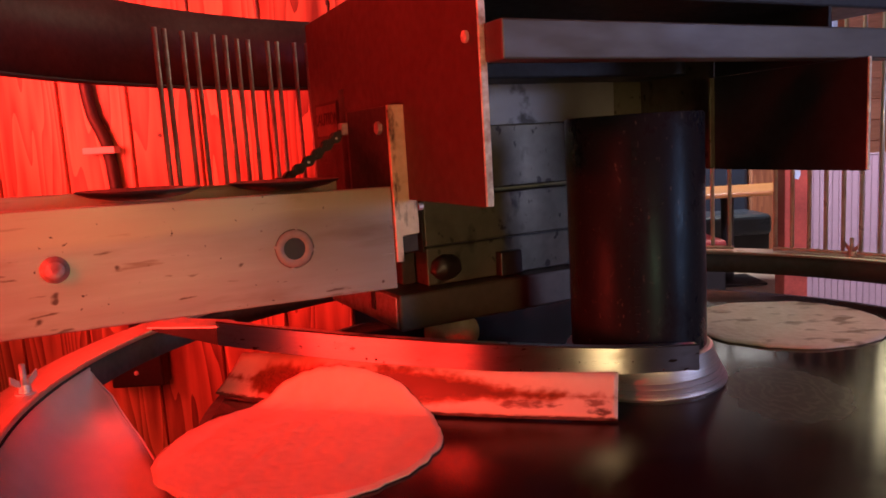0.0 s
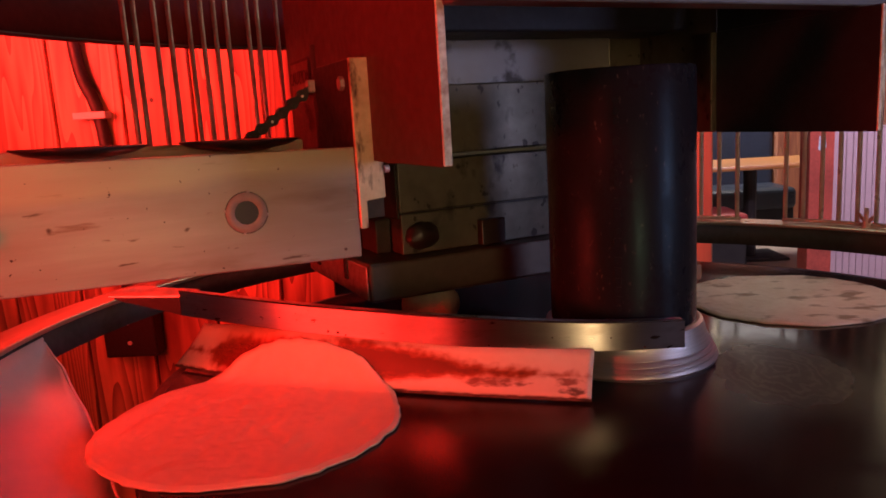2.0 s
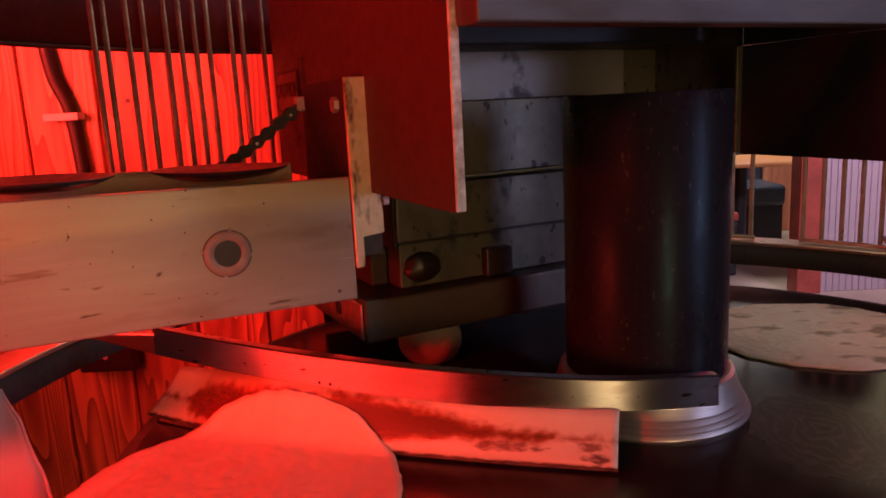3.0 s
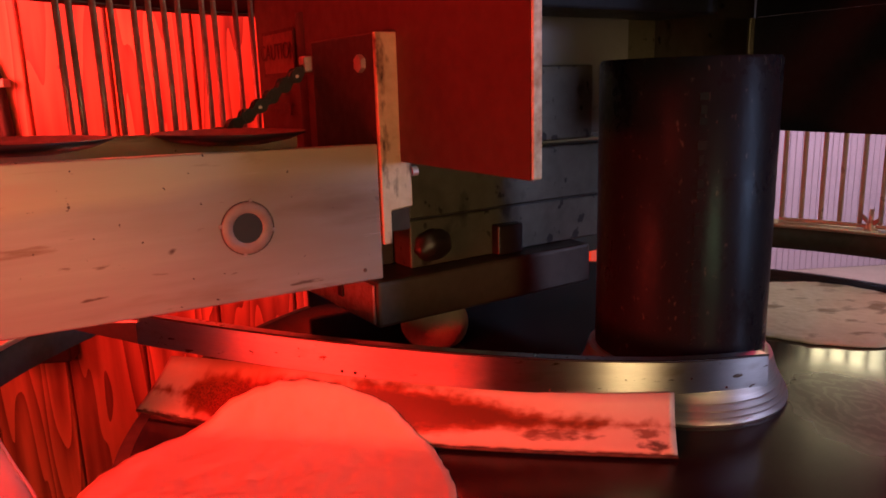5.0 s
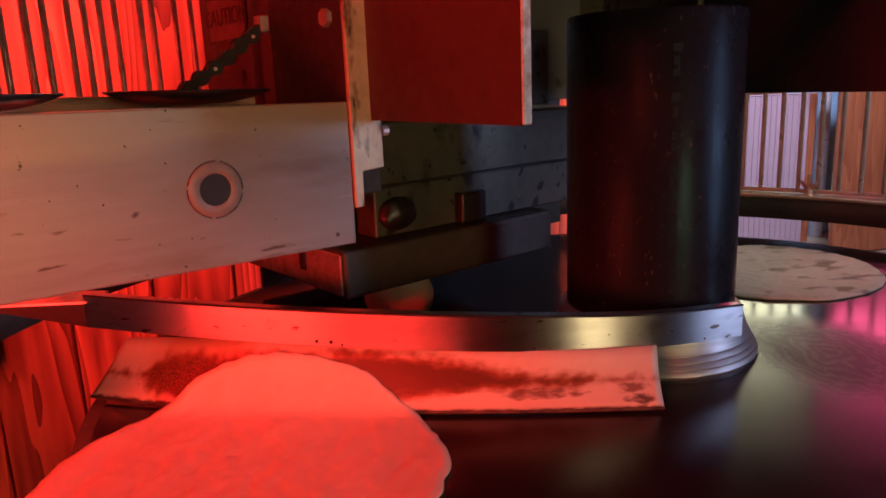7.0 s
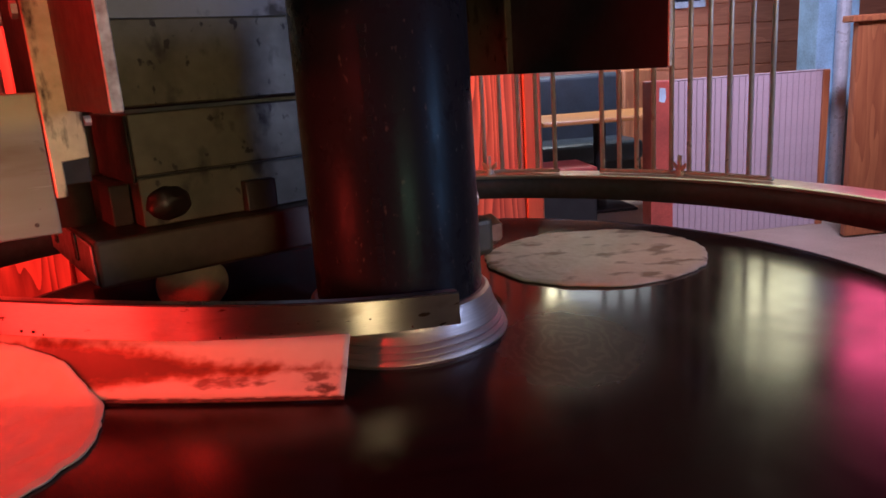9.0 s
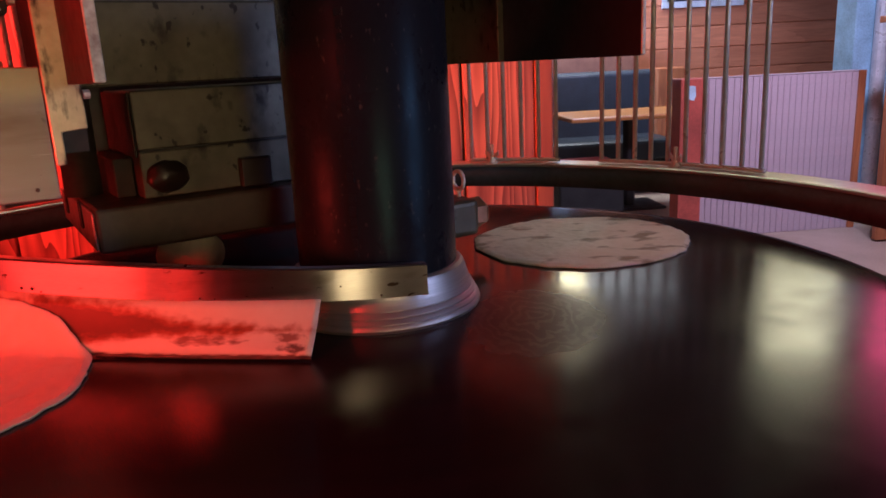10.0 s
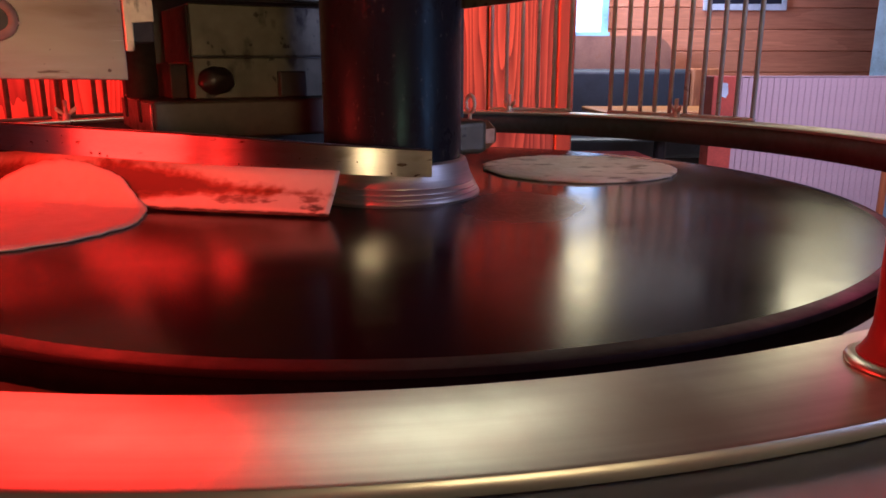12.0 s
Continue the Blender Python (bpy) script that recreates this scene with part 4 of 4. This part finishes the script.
def frame_plates():
    f = thing("machine_frame", "press frame of red and dark steel plates and beam", "machine frame", FRAME)
    side = part("red_side_plate", prism([(-0.2655, -0.081), (-0.2560, -0.081), (-0.2375, 0.490), (-0.2470, 0.490)], 1.195, 1.462), "red_paint", f, "red painted side plate with a worn front edge")
    part("worn_edge", box(-0.2652, -0.2562, -0.0835, -0.081, 1.1955, 1.462, 0.0010, segments=1), "worn_edge", side, "chipped bare front edge")
    part("bolt", disc_stack([(0.0, 0), (0.006, 0), (0.006, 0.003), (0.0, 0.005)], (-1, 0, 0), (-0.2650, -0.060, 1.362), 12), "rod_steel", side)
    right = part("dark_side_plate", prism([(0.2480, -0.1375), (0.2535, -0.1375), (0.2700, 0.112), (0.2645, 0.112)], 1.195, 1.333), "dark_panel", f, "dark side plate with a bright bare edge")
    part("upper_web", prism([(0.2518, -0.083), (0.2568, -0.083), (0.2700, 0.112), (0.2650, 0.112)], 1.3335, 1.402), "dark_panel", right)
    part("worn_edge", box(0.2482, 0.2532, -0.140, -0.1375, 1.196, 1.333, 0.0006, segments=1), "worn_edge", right)
    part("rear_edge", box(0.2560, 0.2690, 0.1125, 0.1175, 1.197, 1.333, 0.001, segments=1), "stained_steel", right)
    part("back_plate", box(-0.2415, 0.187, 0.250, 0.262, 1.194, 1.342, 0.0015), "bare_steel", f, "scuffed bare steel back plate")
    part("cross_bar", box(-0.2365, 0.098, 0.226, 0.2495, 1.190, 1.282, 0.0025), "stained_steel", f, "glossy stained steel cross bar")
    part("back_plate", box(0.206, 0.269, 0.275, 0.287, 1.194, 1.42, 0.0015), "stained_steel", f)
    part("upper_box", box(-0.2385, 0.262, 0.165, 0.262, 1.342, 1.462, 0.003), "dark_panel", f)
    part("beam", box(-0.259, 0.52, -0.1156, -0.0845, 1.3335, 1.371, 0.002), "beam_aluminium", f, "brushed aluminium beam")
    part("cover", box(-0.2545, 0.40, -0.078, 0.163, 1.402, 1.462, 0.003), "dark_panel", f)
    part("inner_plate", box(0.2700, 0.2745, 0.118, 0.299, 1.195, 1.462, 0.001), "stained_steel", f)
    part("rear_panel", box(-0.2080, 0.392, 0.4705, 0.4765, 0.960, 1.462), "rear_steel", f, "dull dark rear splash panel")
    # caution label on the side plate, its frame and word
    plane = Matrix.Translation((-0.2540, 0.40, 1.306)) @ pose(0, 0, 0, 90, 0, -90 - 1.8)
    lab = part("caution_label", prism([(-0.055, -0.028), (0.055, -0.028), (0.055, 0.026), (-0.055, 0.026)], 0.0, 0.0006), "ink", f, "faded caution label")
    lab.matrix_basis = plane
    part("field", prism([(-0.051, -0.024), (0.051, -0.024), (0.051, 0.022), (-0.051, 0.022)], 0.0008, 0.0012), "label_red", lab)
    lettering("CAUTION", 0.027, pose(0, 0, 0.0018), "ink", lab)
    for k, (w, y) in enumerate(((0.03, -0.040), (0.03, -0.050), (0.07, -0.064), (0.06, -0.072))):
        bar = part("text_bar", prism([(-w / 2, y), (w / 2, y), (w / 2, y + 0.005), (-w / 2, y + 0.005)], 0.0006, 0.001), "ink", lab)
    return f


frame_plates()


# ---------------------------------------------------------------- dough conveyor
def slope(bm, k=0.02, x0=-0.281):
    for v in bm.verts:
        v.co.z -= (v.co.x - x0) * k
    return bm


def conveyor():
    c = thing("dough_conveyor", "stained aluminium dough conveyor with a bolted side plate", "conveyor", FRAME)
    plate = part("side_plate", slope(box(-0.98, -0.281, 0.111, 0.117, 1.088, 1.2125, 0.0015)), "brushed_aluminium", c, "scratched aluminium side plate with brown stains")
    part("rear_plate", slope(box(-0.98, -0.302, 0.243, 0.249, 1.10, 1.222, 0.0015)), "brushed_aluminium", c)
    part("bed", slope(box(-0.97, -0.300, 0.117, 0.243, 1.17, 1.18)), "stainless", c)
    part("underside", slope(box(-0.97, -0.31, 0.117, 0.243, 1.089, 1.095)), "dark_steel", c)
    # bushing and bolt on the plate
    at = (-0.4056, 0.111, 1.152)
    part("bushing", disc_stack([(0.0125, 0.0), (0.0215, 0.0), (0.0215, 0.0006), (0.0211, 0.0009), (0.0129, 0.0009), (0.0125, 0.0006)], (0, -1, 0), at, 40), "worn_bushing", c, "worn round bushing", smooth=True)
    part("seal_ring", disc_stack([(0.0217, 0.0), (0.0225, 0.0), (0.0225, 0.0005), (0.0217, 0.0005)], (0, -1, 0), at, 40), "grime", c)
    for k in range(4):
        q = radians(80 + 90 * k)
        part("tab", disc_stack([(0.0, 0.0), (0.0018, 0.0), (0.0015, 0.0008), (0.0, 0.0010)], (0, -1, 0), (at[0] + 0.0222 * math.cos(q), 0.111, at[2] + 0.0222 * math.sin(q)), 10), "worn_bolt", c)
    for hx, hz in ((-0.300, 1.099),):
        part("screw", disc_stack([(0.0, 0.0), (0.0020, 0.0), (0.0017, 0.0006), (0.0, 0.0008)], (0, -1, 0), (hx, 0.111, hz), 10), "grime", c)
    part("bore", disc_stack([(0.0, 0.0), (0.0125, 0.0), (0.0125, 0.0006), (0.0, 0.0006)], (0, -1, 0), at, 32), "grease", c, "dark greasy bore")
    part("bolt", disc_stack([(0.0, 0.0), (0.0135, 0.0), (0.0135, 0.0015), (0.0105, 0.002), (0.0098, 0.0075), (0.0085, 0.009), (0.0, 0.009)], (0, -1, 0), (-0.6475, 0.111, 1.160), 28), "worn_bolt", c, smooth=True)
    return c


conveyor()


def paddle(m):
    p = part("dough_paddle", lathe([(0.0, 0.0), (0.030, 0.0), (0.052, 0.004), (0.066, 0.0095), (0.0655, 0.0110), (0.052, 0.0062), (0.030, 0.0024), (0.0, 0.0022)], 48, closed=False), "dark_steel", smooth=True)
    p.matrix_basis = FRAME @ m
    return tagged(p, "thin dark round dough paddle lying on the conveyor", "paddle", "paddles on the conveyor")


paddle(pose(-0.555, 0.178, 1.2195, 0, 1.2, 0))
paddle(pose(-0.392, 0.178, 1.2165, 0, 1.2, 0))


def bracket():
    b = thing("chute_bracket", "bronze faced bracket block at the conveyor's end", "bracket", FRAME)
    prof = [(-0.2805, 1.120), (-0.2710, 1.120), (-0.2710, 1.151), (-0.2480, 1.153), (-0.2480, 1.309), (-0.2805, 1.309)]
    bm = bmesh.new()
    a = [bm.verts.new((x, 0.1085, z)) for x, z in prof]
    d = [bm.verts.new((x, 0.1135, z)) for x, z in prof]
    bm.faces.new(a)
    bm.faces.new(d[::-1])
    for i in range(6):
        bm.faces.new((a[i], a[(i + 1) % 6], d[(i + 1) % 6], d[i]))
    bmesh.ops.recalc_face_normals(bm, faces=bm.faces)
    bmesh.ops.bevel(bm, geom=list(bm.edges), offset=0.001, segments=1, affect="EDGES")
    part("face_plate", bm, "stained_bronze", b, "mottled bronze coloured face plate")
    part("block", box(-0.2800, -0.2485, 0.1137, 0.245, 1.130, 1.3085, 0.0015), "press_side", b, "dark side of the block")
    for y, z in ((0.135, 1.283),):
        part("bolt", disc_stack([(0.0, 0.0), (0.008, 0.0), (0.008, 0.005), (0.0, 0.006)], (-1, 0, 0), (-0.2800, y, z), 6), "worn_bolt", b)
    part("set_screw", disc_stack([(0.0, 0.0), (0.0045, 0.0), (0.0045, 0.006), (0.0, 0.007)], (1, 0, 0), (-0.2475, 0.111, 1.185), 10), "rod_steel", b)
    return b


bracket()


def chain():
    c = thing("roller_chain", "greasy black roller chain from the bracket to the conveyor", "chain", FRAME)
    a, d = Vector((-0.281, 0.255, 1.287)), Vector((-0.402, 0.262, 1.205))
    k = 9
    step = (d - a) / k
    ang = math.degrees(math.atan2(step.z, -step.x))
    for i in range(k):
        m = Matrix.Translation(a + step * (i + 0.5) + Vector((0, 0, -0.004 * math.sin(math.pi * (i + 0.5) / k)))) @ pose(0, 0, 0, 0, ang, 0)
        w = 0.0040 if i % 2 else 0.0058
        for s in (-1, 1):
            tall = 0.0072 if i % 2 else 0.0064
            prof = [(math.cos(t) * tall + e, math.sin(t) * tall) for e, t0 in ((0.0078, -132), (-0.0078, 48)) for t in (radians(t0 + 33 * q) for q in range(9))]
            prof = prof[:9] + [(0.0, tall * 0.52)] + prof[9:] + [(0.0, -tall * 0.52)]
            bm = prism(prof, -0.0009, 0.0009)
            bmesh.ops.transform(bm, matrix=m @ Matrix.Translation((0, s * w, 0)) @ pose(0, 0, 0, 90, 0, 0), verts=bm.verts)
            part("link", bm, "rubber", c)
        bm = disc_stack([(0.0, -0.0088), (0.0017, -0.0088), (0.0017, 0.0088), (0.0, 0.0088)], (0, 1, 0), (0, 0, 0), 10)
        bmesh.ops.transform(bm, matrix=m @ Matrix.Translation((0.0065, 0, 0)), verts=bm.verts)
        part("pin", bm, "rod_steel" if i % 3 == 1 else "rubber", c)
        bm = disc_stack([(0.0, -0.0050), (0.0060, -0.0050), (0.0060, 0.0050), (0.0, 0.0050)], (0, 1, 0), (0, 0, 0), 12)
        bmesh.ops.transform(bm, matrix=m @ Matrix.Translation((0.0065, 0, 0)), verts=bm.verts)
        part("roller", bm, "rubber", c)
    part("stud", box(-0.288, -0.274, 0.246, 0.262, 1.279, 1.295, 0.002), "worn_bolt", c)
    return c


chain()

# ---------------------------------------------------------------- press
def press_head():
    p = thing("dough_press", "heavy stained steel dough press lifted a hand's breadth over the griddle", "press", FRAME)
    platen = part("platen", box(-0.196, 0.115, 0.195, 0.468, G + 0.002, 1.003, 0.004), "platen_steel", p, "dark platen with a rounded front edge")
    for y in (0.27, 0.40):
        part("clip", box(-0.2025, -0.1998, y, y + 0.012, 0.972, 1.0035, 0.001, segments=1), "rubber", platen)
    part("lower_block", box(-0.136, 0.225, 0.2245, 0.40, 1.0035, 1.0585, 0.002), "stained_steel", p)
    part("upper_block", box(-0.1365, 0.225, 0.2245, 0.40, 1.060, 1.128, 0.002), "stained_steel", p)
    bm = bmesh.new()
    bmesh.ops.create_icosphere(bm, subdivisions=3, radius=1.0)
    for v in bm.verts:
        k = 1 + 0.22 * noise.noise(v.co * 2.1 + Vector((3, 1, 5)))
        v.co = Vector((-0.108 + v.co.x * k * 0.024, 0.222 + v.co.y * k * 0.012, 1.028 + v.co.z * k * 0.019))
    part("knob", bm, "grease", p, "lumpy knob caked with dark grease", smooth=True)
    stop = part("stop_block", box(-0.022, 0.016, 0.210, 0.2243, 1.004, 1.040, 0.002), "grease", p, "greasy stop block")
    part("seam", box(-0.1355, 0.224, 0.2242, 0.2246, 1.0585, 1.0600), "grease", p)
    # lighter sheet added on the platen: light on this side is put into colour
    part("side_plate", box(-0.1995, -0.1965, 0.199, 0.464, G + 0.006, 1.000, 0.0015, segments=1), "worn_bolt", platen, "lighter sheet for the lit side of the platen")
    # sheet added to darken the block's left face in place of shade
    part("side_cover", box(-0.1398, -0.1368, 0.2275, 0.398, 1.0520, 1.1265, 0.001, segments=1), "press_side", p, "dark sheet for the shaded side of the block")
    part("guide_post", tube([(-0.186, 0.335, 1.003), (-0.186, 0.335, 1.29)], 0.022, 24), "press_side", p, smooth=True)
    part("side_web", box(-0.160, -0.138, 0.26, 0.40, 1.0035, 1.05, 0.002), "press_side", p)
    arm = part("arm", box(0.150, 0.218, 0.072, 0.20, 0.970, 1.018, 0.008, segments=3), "stained_steel", p, "grey cast arm behind the pipe")
    part("nut", disc_stack([(0.0, 0.0), (0.021, 0.0), (0.021, 0.018), (0.016, 0.024), (0.0, 0.024)], (1, 0, 0), (0.218, 0.10, 0.994), 6), "copper_nut", arm)
    eye = [(0.205, 0.10 + 0.012 * math.cos(radians(a)), 1.040 + 0.012 * math.sin(radians(a))) for a in range(-90, 271, 20)]
    part("eye_bolt", tube([(0.205, 0.10, 1.018), (0.205, 0.10, 1.027)] + eye, 0.0028, 8), "rod_steel", arm, smooth=True)
    # the head hangs above the griddle; the arm stays lower
    for ob in p.children:
        if ob == arm:
            ob.matrix_basis = Matrix.Translation((-0.03, 0, 0.01)) @ ob.matrix_basis
        else:
            ob.matrix_basis = Matrix.Translation((-0.048, 0, 0.056)) @ ob.matrix_basis
    return p


press_head()


# ---------------------------------------------------------------- dough
def tortilla(name, x, y, radius, material, seed, label, thick=0.004, drape=False):
    rnd = random.Random(seed)
    ph = [rnd.uniform(0, 6.28) for _ in range(6)]
    bm = bmesh.new()
    rings, seg = 64, 180
    def height(px, py):
        v = Vector((px * 11, py * 11, seed))
        return thick + 0.0008 * noise.noise(v) + 0.0009 * noise.noise(v * 3.1) + 0.0010 * abs(noise.noise(v * 6.5)) - 0.0010 * max(0.0, noise.noise(v * 9 + Vector((5, 3, 1))))
    def drape_on(px, py, h):
        # past a bend line the sheet climbs the ramp, which leans at a fixed angle
        if not drape:
            return px, py, h
        nx, ny, lean, bend = 0.285, 0.958, radians(60), 0.020
        run = (px + x + 0.316) * nx + (py + y + 0.093) * ny + 0.013
        if run <= 0:
            return px, py, h
        arc = bend / lean
        turn = min(run, bend) / arc
        rest = max(0.0, run - bend)
        flat = arc * math.sin(turn) + rest * math.cos(lean) - h * math.sin(turn)
        rise = arc * (1 - math.cos(turn)) + rest * math.sin(lean) + h * math.cos(turn)
        return px + nx * (flat - run), py + ny * (flat - run), rise
    top, plan = [], {}
    for i in range(1, rings + 1):
        t = i / rings
        row = []
        for k in range(seg):
            a = 2 * math.pi * k / seg
            edge = radius * (1 + 0.018 * math.sin(2 * a + ph[0]) + 0.012 * math.sin(3 * a + ph[1]) + 0.006 * math.sin(7 * a + ph[2]) + 0.006 * math.sin(13 * a + ph[3]) + 0.020 * noise.noise(Vector((8 * math.cos(a), 8 * math.sin(a), seed))) + 0.007 * noise.noise(Vector((25 * math.cos(a), 25 * math.sin(a), seed))))
            px, py = edge * t * math.cos(a), edge * t * math.sin(a)
            z = height(px, py) if t < 0.97 else height(px, py) * 0.55
            row.append(bm.verts.new(drape_on(px, py, max(z, 0.0012))))
            plan[row[-1]] = (px, py)
        top.append(row)
    c = bm.verts.new(drape_on(0, 0, height(0, 0)))
    for k in range(seg):
        bm.faces.new((c, top[0][k], top[0][(k + 1) % seg]))
    for a, b in zip(top, top[1:]):
        for k in range(seg):
            bm.faces.new((a[k], b[k], b[(k + 1) % seg], a[(k + 1) % seg]))
    under = [[bm.verts.new(drape_on(plan[v][0] * 0.995, plan[v][1] * 0.995, 0.0)) for v in top[i]] for i in (rings - 1, *range(rings - 6, 3, -5))]
    low = under[0]
    for k in range(seg):
        bm.faces.new((top[-1][k], low[k], low[(k + 1) % seg], top[-1][(k + 1) % seg]))
    for a, b in zip(under, under[1:]):
        for k in range(seg):
            bm.faces.new((a[k], b[k], b[(k + 1) % seg], a[(k + 1) % seg]))
    bm.faces.new(under[-1][::-1])
    bmesh.ops.recalc_face_normals(bm, faces=bm.faces)
    ob = part(name, bm, material, smooth=True)
    ob.matrix_basis = pose(x, y, G + 0.0006)
    return tagged(ob, label, "tortilla", "tortillas on the griddle")


tortilla("tortilla", -0.405, -0.166, 0.148, "tortilla_raw", 3, "pale freshly pressed tortilla riding up the scorched ramp", 0.0034, True)
tortilla("tortilla", 0.278, 0.200, 0.144, "tortilla_baked", 8, "half baked tortilla with brown blisters behind the pipe", 0.004)


def dough_ball():
    """A ball of dough dropped under the raised press, flattened where it rests."""
    bm = bmesh.new()
    bmesh.ops.create_icosphere(bm, subdivisions=4, radius=1.0)
    for v in bm.verts:
        k = 1 + 0.05 * noise.noise(v.co * 1.7) + 0.02 * noise.noise(v.co * 5)
        v.co = Vector((v.co.x * k * 0.042, v.co.y * k * 0.042, max(-0.026, v.co.z * k * 0.034)))
    ob = part("dough_ball", bm, "dough", smooth=True)
    ob.matrix_basis = pose(-0.238, 0.168, G + 0.0265)
    return tagged(ob, "smooth pale ball of raw dough on the griddle under the press", "dough")


dough_ball()
